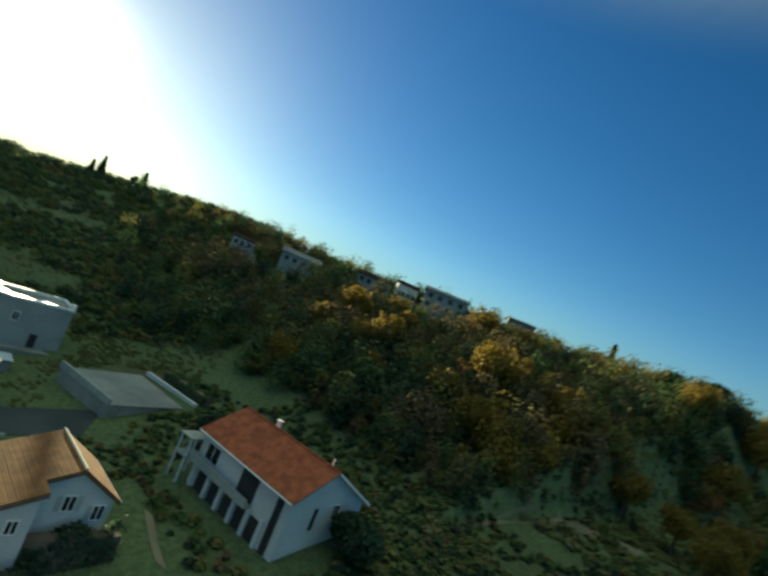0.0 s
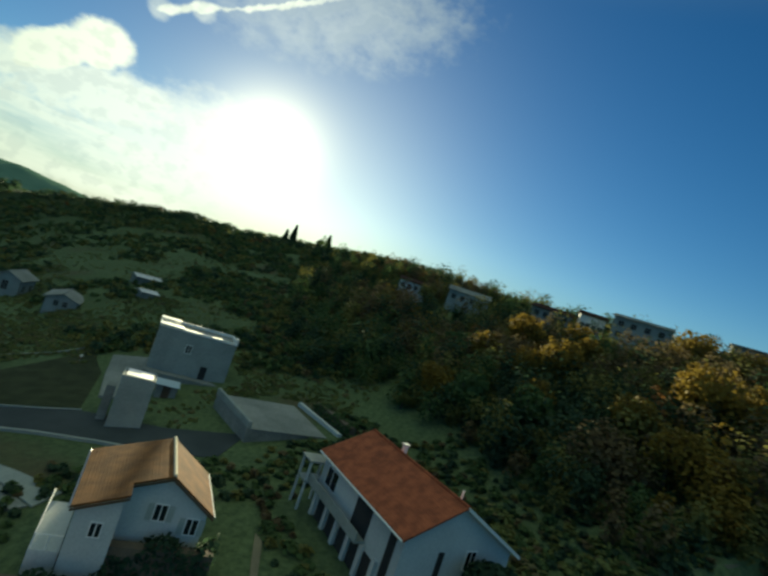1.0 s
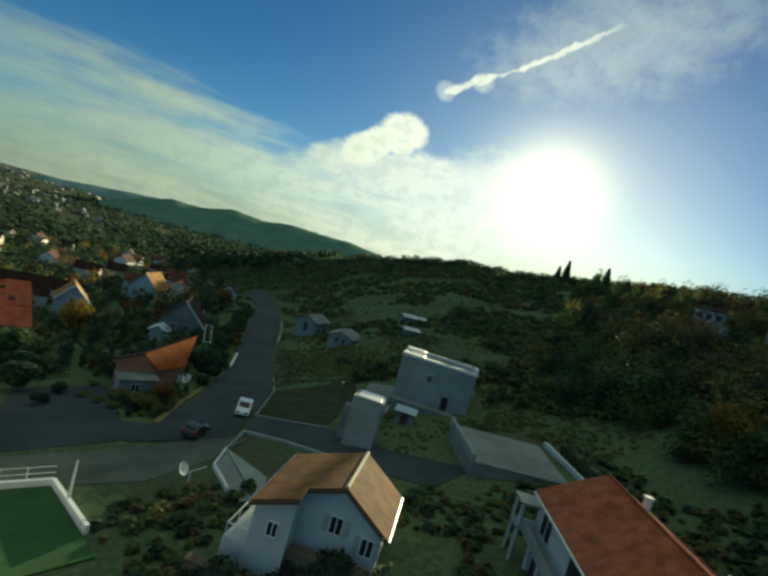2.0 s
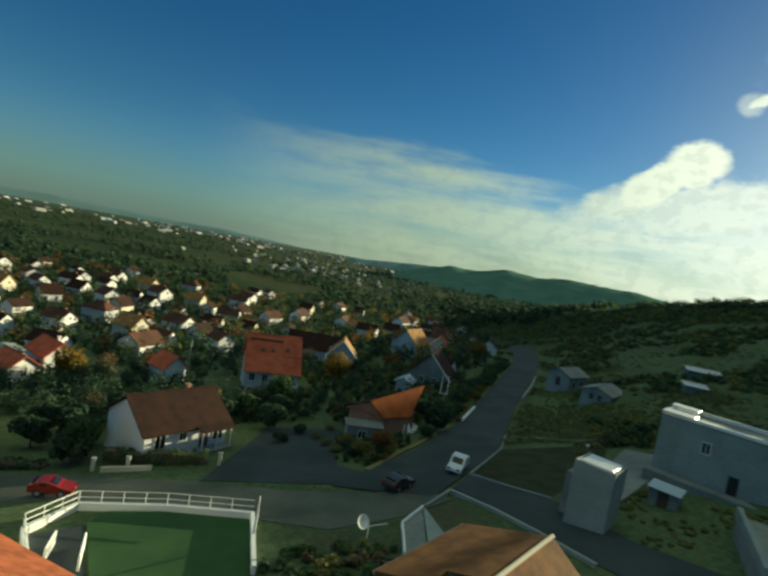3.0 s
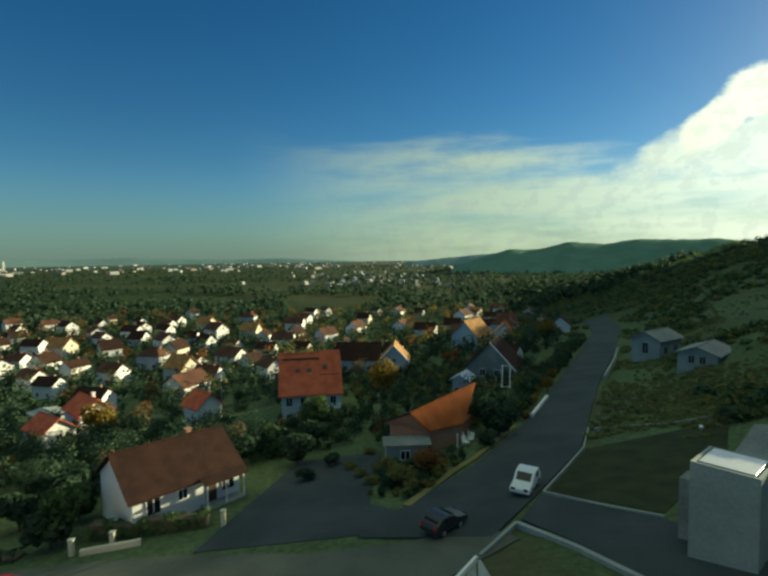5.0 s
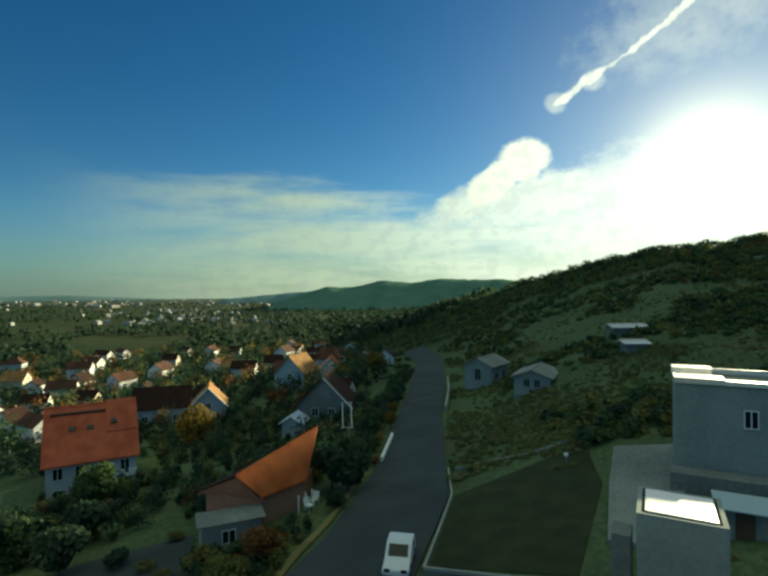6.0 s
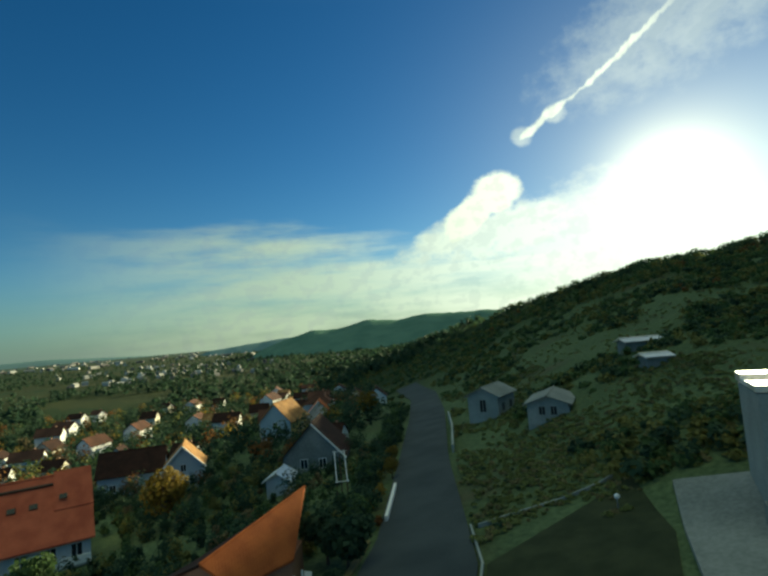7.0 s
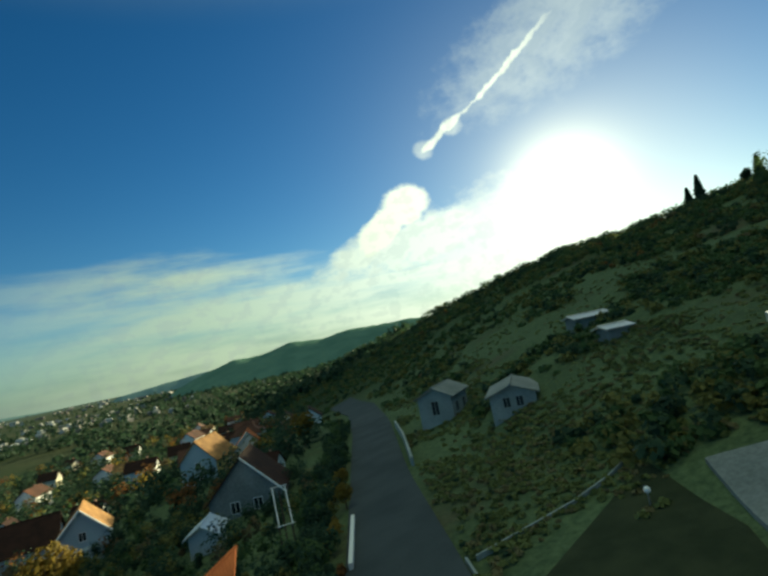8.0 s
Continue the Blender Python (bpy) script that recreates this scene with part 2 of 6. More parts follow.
M_BLUE = surface("pale_blue_plaster", (0.30, 0.38, 0.42), (0.42, 0.50, 0.53), 0.5, 0.9, 0.006)
M_BLOCK = surface("bare_brick_wall", (0.24, 0.11, 0.07), (0.40, 0.22, 0.14), 1.0, 0.92, 0.01, wave=(0.2, "Z"))
M_TILE_ORANGE = surface("orange_clay_tiles", (0.25, 0.06, 0.02), (0.50, 0.14, 0.04), 2.0, 0.85, 0.015, wave=(0.2, "X"), sheen=0.15)
M_TILE_RED = surface("red_clay_tiles", (0.15, 0.045, 0.025), (0.5, 0.14, 0.065), 3.4, 0.85, 0.015, wave=(0.2, "X"), sheen=0.15)
M_TILE_NEW = surface("bright_new_clay_tiles", (0.36, 0.07, 0.036), (0.66, 0.16, 0.08), 1.8, 0.8, 0.012, wave=(0.2, "X"), sheen=0.15)
M_TILE_BROWN = surface("brown_clay_tiles", (0.018, 0.01, 0.008), (0.058, 0.025, 0.017), 2.4, 0.88, 0.015, wave=(0.2, "X"), sheen=0.15)
M_TILE_OCHRE = surface("weathered_ochre_tiles", (0.17, 0.085, 0.036), (0.50, 0.26, 0.095), 1.8, 0.88, 0.015, wave=(0.2, "X"), sheen=0.15)
M_TILE_WEATHERED = surface("weathered_orange_tiles", (0.07, 0.034, 0.017), (0.27, 0.12, 0.045), 2.6, 0.88, 0.015, wave=(0.2, "X"), sheen=0.15)
M_TILE_VILLAGE = surface("dull_red_tiles", (0.06, 0.03, 0.022), (0.16, 0.07, 0.045), 0.6, 0.88, 0.015, wave=(0.2, "X"), sheen=0.15)
M_SHEET = surface("pale_sheet_metal", (0.55, 0.55, 0.52), (0.75, 0.74, 0.70), 0.5, 0.42, 0.004, metal=0.75)
M_SLAB = surface("pale_roof_slab", (0.72, 0.70, 0.64), (0.86, 0.84, 0.78), 0.6, 0.5, 0.004)
M_PAINT = surface("white_paint", (0.70, 0.70, 0.67), (0.84, 0.84, 0.81), 1.0, 0.6, 0.002)
M_WOOD = surface("dark_wood", (0.05, 0.03, 0.02), (0.13, 0.08, 0.045), 1.5, 0.8, 0.004)
M_SHUTTER = surface("brown_shutter", (0.3, 0.33, 0.3), (0.42, 0.45, 0.42), 2.0, 0.75, 0.004)
M_GLASS = glass("window_glass")
# near-black panel colour that stands in for the shade inside openings
M_DARK = surface("opening_shade", (0.012, 0.013, 0.014), (0.035, 0.035, 0.034), 1.0, 0.95, 0.01)
M_STEEL = surface("galvanised_steel", (0.30, 0.31, 0.32), (0.48, 0.49, 0.50), 1.0, 0.45, 0.002, metal=0.8)
M_RED_PAINT = surface("red_car_paint", (0.17, 0.008, 0.008), (0.24, 0.012, 0.011), 0.6, 0.35, 0.0005)
M_WHITE_CAR = surface("white_car_paint", (0.66, 0.68, 0.70), (0.78, 0.79, 0.80), 0.6, 0.3, 0.0005)
M_GREY_CAR = surface("grey_car_paint", (0.016, 0.018, 0.022), (0.03, 0.033, 0.038), 0.6, 0.3, 0.0005)
M_RUBBER = surface("tyre_rubber", (0.015, 0.015, 0.015), (0.03, 0.03, 0.03), 2.0, 0.9, 0.002)
M_LAMP_RED = surface("red_lamp_glass", (0.4, 0.02, 0.02), (0.5, 0.03, 0.03), 2.0, 0.2, 0.0005)
M_BARK = surface("tree_bark", (0.06, 0.045, 0.03), (0.16, 0.125, 0.09), 2.0, 0.95, 0.03, stretch=(1, 1, 0.3))
L_DARK = leaves("dark_green_leaves", (0.031, 0.06, 0.036), (0.057, 0.1, 0.054))
L_GREEN = leaves("green_leaves", (0.056, 0.10, 0.038), (0.108, 0.165, 0.06))
L_OLIVE = leaves("olive_leaves", (0.125, 0.13, 0.042), (0.21, 0.2, 0.064))
L_GOLD = leaves("golden_leaves", (0.17, 0.115, 0.025), (0.29, 0.205, 0.042))
L_RUST = leaves("rust_leaves", (0.15, 0.07, 0.025), (0.26, 0.12, 0.04))
L_BROWN = leaves("brown_leaves", (0.115, 0.088, 0.047), (0.2, 0.155, 0.08))
L_GRASS = leaves("rough_slope_grass", (0.12, 0.15, 0.052), (0.21, 0.235, 0.085))
L_STALKS = leaves("dry_grass_stalks", (0.15, 0.135, 0.065), (0.25, 0.22, 0.11))
# both hill colours are lightened and cooled to stand in for haze
M_FAR_HILL = surface("hazed_wooded_hill", (0.09, 0.175, 0.135), (0.16, 0.265, 0.195), 0.06, 1.0, 2.0, fine=9, sheen=0.0)
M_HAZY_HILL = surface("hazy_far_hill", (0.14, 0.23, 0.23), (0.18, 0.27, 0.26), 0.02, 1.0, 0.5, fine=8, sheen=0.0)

# ---- mesh helpers ----


def mesh_from(name, verts, faces, material):
    me = bpy.data.meshes.new(name)
    me.from_pydata([tuple(v) for v in verts], [], [tuple(f) for f in faces])
    me.materials.append(material)
    me.update()
    return me


def part(name, bm, material, parent, label=""):
    """Links a bmesh as one mesh object under a thing or a part."""
    me = bpy.data.meshes.new(name)
    bm.to_mesh(me)
    bm.free()
    me.materials.append(material)
    ob = new(name, me)
    ob.parent = parent
    return tagged(ob, label)


def thing(name, m, label, category, group="", kind=""):
    ob = new(name)
    ob.empty_display_size = 0.3
    ob.matrix_world = m
    return tagged(ob, label, category, group, kind)


def block(bm, x0, x1, y0, y1, z0, z1, bevel=0.0):
    """Adds a box with slightly rounded edges to bm."""
    made = bmesh.ops.create_cube(bm, size=1.0, matrix=Matrix.LocRotScale(
        ((x0 + x1) / 2, (y0 + y1) / 2, (z0 + z1) / 2), None, (abs(x1 - x0), abs(y1 - y0), abs(z1 - z0))))
    if bevel:
        edges = list({e for v in made["verts"] for e in v.link_edges})
        bmesh.ops.bevel(bm, geom=edges, offset=bevel, segments=1, affect="EDGES", profile=0.5)
    return bm


def box(*a, bevel=0.0):
    return block(bmesh.new(), *a, bevel=bevel)


def prism(bm, outline, z0, z1):
    """A closed prism over a convex outline in plan."""
    low = [bm.verts.new((x, y, z0)) for x, y in outline]
    high = [bm.verts.new((x, y, z1)) for x, y in outline]
    bm.faces.new(low[::-1])
    bm.faces.new(high)
    n = len(outline)
    for i in range(n):
        bm.faces.new((low[i], low[(i + 1) % n], high[(i + 1) % n], high[i]))
    return bm


def solid(bm, corners, thick):
    """A sheet over the given corners (a flat polygon), thick metres deep downwards."""
    top = [bm.verts.new(p) for p in corners]
    low = [bm.verts.new((p[0], p[1], p[2] - thick)) for p in corners]
    bm.faces.new(top)
    bm.faces.new(low[::-1])
    n = len(corners)
    for i in range(n):
        bm.faces.new((top[(i + 1) % n], top[i], low[i], low[(i + 1) % n]))
    return bm


def bar(bm, a, b, r0, r1=None, sides=8):
    """A tapered round bar from a to b."""
    a, b = Vector(a), Vector(b)
    r1 = r0 if r1 is None else r1
    turn = (b - a).to_track_quat("Z", "Y").to_matrix().to_4x4()
    m = Matrix.Translation((a + b) / 2) @ turn
    bmesh.ops.create_cone(bm, cap_ends=True, segments=sides, radius1=r0, radius2=r1, depth=(b - a).length, matrix=m)
    return bm


# ---- the lie of the land ----
AZ = [-180, -60, 10, 18, 25, 32, 38, 45, 52, 58, 66, 74, 82, 92, 104, 116, 130, 150, 180]
FOOT = [300, 300, 400, 260, 120, 75, 52, 42, 40, 40, 42, 46, 46, 44, 38, 34, 32, 34, 300]
CREST = [500, 500, 800, 600, 430, 330, 270, 235, 215, 200, 195, 185, 165, 150, 135, 125, 118, 120, 500]
TOP = [-14, -14, -14, -9, -2, 14, 27, 34, 38.5, 38.5, 42.5, 46, 46.5, 44, 42, 41, 40, 41, -14]


def smooth(t):
    t = np.clip(t, 0, 1)
    return t * t * (3 - 2 * t)


def ground(x, y):
    """Height of the land: a slope down to the north and west, a hill to the east."""
    x, y = np.asarray(x, float), np.asarray(y, float)
    r, az = np.hypot(x, y), np.degrees(np.arctan2(x, y))
    base = 8.8 + 0.12 * np.clip(x, -70, 60) - 0.11 * np.clip(y, -60, 500)
    base = -14 + 4.0 * np.log1p(np.exp((base + 14) / 4.0))
    f, c, h = np.interp(az, AZ, FOOT), np.interp(az, AZ, CREST), np.interp(az, AZ, TOP)
    t = np.clip((r - f) / (c - f), 0, 1)
    z = base + (h - base) * (0.75 * t + 0.25 * smooth(t))
    back = np.clip((r - c) / 400, 0, 1)
    return z - back * (z + 14) * smooth(back) - 0.003 * np.clip(r - 500, 0, None)


HILL_ROAD = [(5, 28), (10.5, 33.5), (19, 46), (31.5, 66), (52.5, 101), (78.5, 148), (104, 208)]


def gz(x, y):
    return float(ground(x, y))


def make_ground():
    radii = np.concatenate([np.arange(0.5, 120, 2.0), np.arange(120, 300, 6.0), np.geomspace(300, 4600, 30)])
    n = 288
    ang = np.linspace(0, 2 * np.pi, n, endpoint=False)
    x, y = np.outer(radii, np.sin(ang)), np.outer(radii, np.cos(ang))
    z = ground(x, y)
    bump = np.array([[noise.noise((a * 0.08, b * 0.08, 0.0)) for a, b in zip(ra, rb)] for ra, rb in zip(x, y)])
    line = np.array(HILL_ROAD, float)
    near = np.full(x.shape, 1e9)
    for a, b in zip(line[:-1], line[1:]):
        u = np.clip(((x - a[0]) * (b - a)[0] + (y - a[1]) * (b - a)[1]) / ((b - a) @ (b - a)), 0, 1)
        near = np.minimum(near, np.hypot(x - a[0] - u * (b - a)[0], y - a[1] - u * (b - a)[1]))
    z = z + bump * 0.9 * smooth((np.hypot(x, y) - 45) / 40) * smooth((near - 6) / 8) - 0.12 * (near < 7)
    verts = [(0, 0, gz(0, 0))] + list(zip(x.ravel(), y.ravel(), z.ravel()))
    faces = [(0, 1 + (i + 1) % n, 1 + i) for i in range(n)]
    for k in range(len(radii) - 1):
        for i in range(n):
            a, b = 1 + k * n + i, 1 + k * n + (i + 1) % n
            faces.append((a, b, b + n, a + n))
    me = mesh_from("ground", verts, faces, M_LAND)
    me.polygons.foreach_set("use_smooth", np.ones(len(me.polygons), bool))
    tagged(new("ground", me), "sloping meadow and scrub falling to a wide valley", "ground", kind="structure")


def strip(name, left, right, lift, material, label, category, thick=0.25, kind="structure", cross=6):
    """A paved or planted band over the land between two edge lines, with thickness."""
    steps, lines = 28, []
    for side in (left, right):
        p = np.array(side, float)
        d = np.concatenate([[0], np.cumsum(np.hypot(*np.diff(p, axis=0).T))])
        u = np.linspace(0, d[-1], steps)
        lines.append(np.stack([np.interp(u, d, p[:, 0]), np.interp(u, d, p[:, 1])], 1))
    rows = [[lines[0][i] * (1 - k / cross) + lines[1][i] * k / cross for k in range(cross + 1)] for i in range(steps)]
    verts = [(q[0], q[1], gz(*q) + lift) for row in rows for q in row]
    n, w = len(verts), cross + 1
    verts += [(a, b, c - thick) for a, b, c in verts]
    faces = []
    for i in range(steps - 1):
        for k in range(cross):
            a = i * w + k
            faces += [(a, a + 1, a + w + 1, a + w), (n + a, n + a + w, n + a + w + 1, n + a + 1)]
        for a, b in ((i * w, (i + 1) * w), (i * w + cross, (i + 1) * w + cross)):
            faces.append((a, b, n + b, n + a))
    for row in (0, (steps - 1) * w):
        for k in range(cross):
            faces.append((row + k, row + k + 1, n + row + k + 1, n + row + k))
    me = mesh_from(name, verts, faces, material)
    bm = bmesh.new()
    bm.from_mesh(me)
    bmesh.ops.recalc_face_normals(bm, faces=bm.faces)
    bm.to_mesh(me)
    bm.free()
    return tagged(new(name, me), label, category, kind=kind)


def wall_run(name, points, height, thick, material, label, category="wall", lift=0.0, cap=0.0):
    """A low wall that follows the land from point to point, each stretch a piece of the same mesh."""
    bm = bmesh.new()
    for (ax, ay), (bx, by) in zip(points, points[1:]):
        n = max(1, int(math.hypot(bx - ax, by - ay) / 3))
        for i in range(n):
            p, q = (ax + (bx - ax) * i / n, ay + (by - ay) * i / n), (ax + (bx - ax) * (i + 1) / n, ay + (by - ay) * (i + 1) / n)
            d = Vector((q[0] - p[0], q[1] - p[1])).normalized()
            s = Vector((-d.y, d.x)) * thick / 2
            ends = []
            for e in (p, q):
                z = gz(*e) + lift
                for sgn in (1, -1):
                    ends.append((e[0] + s.x * sgn, e[1] + s.y * sgn, z))
            low = [bm.verts.new((x, y, z - 0.8)) for x, y, z in ends]
            high = [bm.verts.new((x, y, z + height)) for x, y, z in ends]
            for f in ((high[0], high[1], high[3], high[2]), (low[0], low[2], low[3], low[1]), (low[0], low[1], high[1], high[0]),
                      (low[2], high[2], high[3], low[3]), (low[0], high[0], high[2], low[2]), (low[1], low[3], high[3], high[1])):
                bm.faces.new(f)
    bmesh.ops.recalc_face_normals(bm, faces=bm.faces)
    me = bpy.data.meshes.new(name)
    bm.to_mesh(me)
    bm.free()
    me.materials.append(material)
    return tagged(new(name, me), label, category, kind="structure")


make_ground()


def far_hill(name, az0, az1, dist, depth, heights, material, label, floor=-60.0):
    """A long wooded hill far off: a ridge line with shoulders, sloping to the valley floor on both sides."""
    n, m = 90, 14
    verts, faces = [], []
    for i in range(n + 1):
        a = radians(az0 + (az1 - az0) * i / n)
        top = float(np.interp(i / n, np.linspace(0, 1, len(heights)), heights))
        for k in range(m + 1):
            u = k / m
            d = dist + (u - 0.5) * depth
            f = math.sin(math.pi * u) ** 1.3
            rough = 1.0 + 0.03 * noise.noise((i * 0.16, u * 2, dist * 0.01)) + 0.012 * noise.noise((i * 0.9, u * 9, 5.0))
            verts.append((d * math.sin(a), d * math.cos(a), floor + (top - floor) * f * rough))
    for i in range(n):
        for k in range(m):
            a = i * (m + 1) + k
            faces.append((a, a + 1, a + m + 2, a + m + 1))
    me = mesh_from(name, verts, faces, material)
    me.polygons.foreach_set("use_smooth", np.ones(len(me.polygons), bool))
    return tagged(new(name, me), label, "hill", kind="structure")


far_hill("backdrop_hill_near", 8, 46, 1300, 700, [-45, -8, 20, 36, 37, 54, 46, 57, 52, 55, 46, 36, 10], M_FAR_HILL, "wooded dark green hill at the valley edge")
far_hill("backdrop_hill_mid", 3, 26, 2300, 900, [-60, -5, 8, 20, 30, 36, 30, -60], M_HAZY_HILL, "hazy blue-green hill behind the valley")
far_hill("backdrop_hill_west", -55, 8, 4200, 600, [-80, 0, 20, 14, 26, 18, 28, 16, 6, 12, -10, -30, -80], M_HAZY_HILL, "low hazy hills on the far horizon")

# roads: the village street, the road along the foot of the hill, and a side lane
strip("road_street", [(-75, 31), (-39, 30.6), (-24, 29), (-15, 27.4), (-6, 24.6), (2, 23.8), (6, 25)], [(-75, 22), (-40, 22.8), (-24, 23.6), (-14.4, 21.4), (-3.7, 16.8), (2.4, 18.6), (8, 22)],
      0.060, M_ASPHALT, "worn grey asphalt village street", "road")
strip("road_junction", [(-2.5, 25.8), (2.5, 31.2), (5.4, 34), (8.5, 37), (12.6, 42.4), (16.9, 48)], [(6.4, 22.8), (8.8, 25.4), (11.8, 28.8), (15.2, 32.7), (19.0, 37.2), (22.4, 43.2)], 0.067, M_ASPHALT_DARK, "dark asphalt road where the street meets the hill road", "road")
strip("road_hillfoot", [(16.9, 48), (28.8, 68), (50, 104), (75, 150), (100, 210)], [(22.4, 43.2), (34, 64), (55, 98), (82, 146), (108, 206)],
      0.068, M_ASPHALT_DARK, "narrow asphalt road along the hill", "road")
strip("road_lane", [(11.6, 28.2), (14.6, 24.8), (17.4, 21.4), (19.5, 13), (24, 6)], [(9, 24.6), (11, 20.4), (12.8, 15.2), (14.6, 10), (17, 5)], 0.072, M_ASPHALT_DARK, "asphalt lane between low walls", "road")
strip("verge", [(1.2, 30.2), (6.0, 36.2), (9.2, 39.6), (16.0, 48.6)], [(1.8, 29.8), (6.5, 35.8), (9.6, 39.2), (16.4, 48.2)], 0.12, surface("dry_grass_verge", (0.11, 0.10, 0.035), (0.24, 0.2, 0.07), 0.9, 0.95, 0.03), "dry yellow grass verge beside the road", "verge")
strip("pavement_recess", [(-24.5, 17.4), (-22.5, 13.3), (-20.6, 9.6)], [(-21.1, 18.6), (-19.5, 14.0), (-17.8, 9.8)], 0.12, M_ASPHALT_DARK, "dark paved recess with steps beside the lawn", "terrace")
strip("lawn", [(-21.0, 18.7), (-20.6, 20.9), (-16, 20.6), (-9.4, 18.8)], [(-17.6, 9.6), (-16.6, 8.5), (-14, 8), (-8.8, 8)], 0.16, M_LAWN, "mown green lawn inside a white fence", "lawn", thick=0.4)

# ---- houses ----


def window(parent, x, y, z, w, h, face, shutters=False, material=None, trim=None):
    """A window on the wall plane whose outward normal is face ('-y', '+y', '-x', '+x' in the parent's frame)."""
    ob = new("window")
    ob.parent = parent
    ob.location = (x, y, z)
    ob.rotation_euler = (0, 0, radians({"-y": 0, "+y": 180, "-x": -90, "+x": 90}[face]))
    me_frame = bmesh.new()
    t = 0.07
    block(me_frame, -w / 2 - t, w / 2 + t, -0.05, 0.04, -t, 0)
    block(me_frame, -w / 2 - t, w / 2 + t, -0.05, 0.04, h, h + t)
    block(me_frame, -w / 2 - t, -w / 2, -0.05, 0.04, 0, h)
    block(me_frame, w / 2, w / 2 + t, -0.05, 0.04, 0, h)
    block(me_frame, -0.035, 0.035, -0.045, 0.03, 0, h)
    # the node stands for the glazing; its frame hangs under it
    pane = box(-w / 2, w / 2, -0.02, 0.03, 0, h)
    me = bpy.data.meshes.new("window")
    pane.to_mesh(me)
    pane.free()
    me.materials.append(material or M_GLASS)
    glazing = new("pane", me)
    glazing.parent = ob
    part("window_frame", me_frame, trim or M_PAINT, ob)
    if shutters:
        for s in (-1, 1):
            part("shutter", box(s * (w / 2 + 0.1), s * (w / 2 + 0.1 + w * 0.5), -0.06, 0.01, -0.03, h + 0.03, bevel=0.01), M_SHUTTER, ob)
    return ob


def gable_walls(L, W, z0, eave, ridge):
    """Walls of a house whose ridge runs along x, with pointed gables."""
    bm = bmesh.new()
    x, y = L / 2, W / 2
    p = [bm.verts.new(v) for v in ((-x, -y, z0), (x, -y, z0), (x, y, z0), (-x, y, z0), (-x, -y, eave), (x, -y, eave), (x, y, eave), (-x, y, eave), (-x, 0, ridge), (x, 0, ridge))]
    for f in ((0, 1, 5, 4), (1, 2, 6, 9, 5), (2, 3, 7, 6), (3, 0, 4, 8, 7), (3, 2, 1, 0), (4, 5, 9, 8), (6, 7, 8, 9)):
        bm.faces.new([p[i] for i in f])
    return bm


def stepped(bm, low0, low1, high1, high0, thick, course=0.32, proud=0.008):
    """A tiled slope in overlapping courses: one closed sheet from its lower edge (low0, low1) to its upper edge, thick metres deep."""
    a, b, c, d = (Vector(p) for p in (low0, low1, high1, high0))
    n = max(3, int((d - a).length / course))
    lift = Vector((0, 0, proud))
    left, right = [], []
    for i in range(n):
        for u, up in ((i / n, lift), ((i + 1) / n, Vector())):
            left.append(bm.verts.new(a.lerp(d, u) + up))
            right.append(bm.verts.new(b.lerp(c, u) + up))
    under = [bm.verts.new(p - Vector((0, 0, thick))) for p in (a, b, c, d)]
    for i in range(len(left) - 1):
        bm.faces.new((left[i], right[i], right[i + 1], left[i + 1]))
    bm.faces.new((left[0], under[0], under[1], right[0]))
    bm.faces.new((left[-1], right[-1], under[2], under[3]))
    bm.faces.new(under[::-1])
    bm.faces.new(left + [under[3], under[0]])
    bm.faces.new(right[::-1] + [under[1], under[2]])


def gable_roof(L, W, eave, ridge, over=0.45, thick=0.16):
    """Two tiled slopes with thickness and a ridge row."""
    bm = bmesh.new()
    x, y = L / 2 + over, W / 2 + over
    drop = (ridge - eave) * over / (W / 2)
    for s in (-1, 1):
        c = [(-x, s * y, eave - drop), (x, s * y, eave - drop), (x, 0, ridge), (-x, 0, ridge)]
        stepped(bm, *[(a, b, h + thick + 0.02) for a, b, h in c], thick)
    bmesh.ops.recalc_face_normals(bm, faces=bm.faces)
    for i in range(int(2 * x / 0.42)):
        bar(bm, (-x + i * 0.42, 0, ridge + thick), (-x + i * 0.42 + 0.45, 0, ridge + thick + 0.03), 0.13, 0.11, 6)
    return bm


def hip_roof(L, W, eave, ridge, over=0.45, thick=0.16, inset=None):
    bm = bmesh.new()
    x, y = L / 2 + over, W / 2 + over
    r = max(L / 2 - (W / 2 if inset is None else inset), 0.05)
    e, h = eave - 0.05 + thick, ridge + thick
    a, b, c, d, p, q = (-x, -y, e), (x, -y, e), (x, y, e), (-x, y, e), (-r, 0, h), (r, 0, h)
    for f in ((a, b, q, p), (b, c, q), (c, d, p, q), (d, a, p)):
        solid(bm, f, thick)
    for s, t in ((a, p), (d, p), (b, q), (c, q), (p, q)):
        bar(bm, s, t, 0.11, 0.11, 6)
    return bm


def chimney(parent, x, y, z0, z1, w=0.5, material=None):
    bm = box(x - w / 2, x + w / 2, y - w / 2, y + w / 2, z0, z1, bevel=0.02)
    block(bm, x - w / 2 - 0.07, x + w / 2 + 0.07, y - w / 2 - 0.07, y + w / 2 + 0.07, z1, z1 + 0.12)
    return part("chimney", bm, material or M_PLASTER, parent, "plastered chimney")


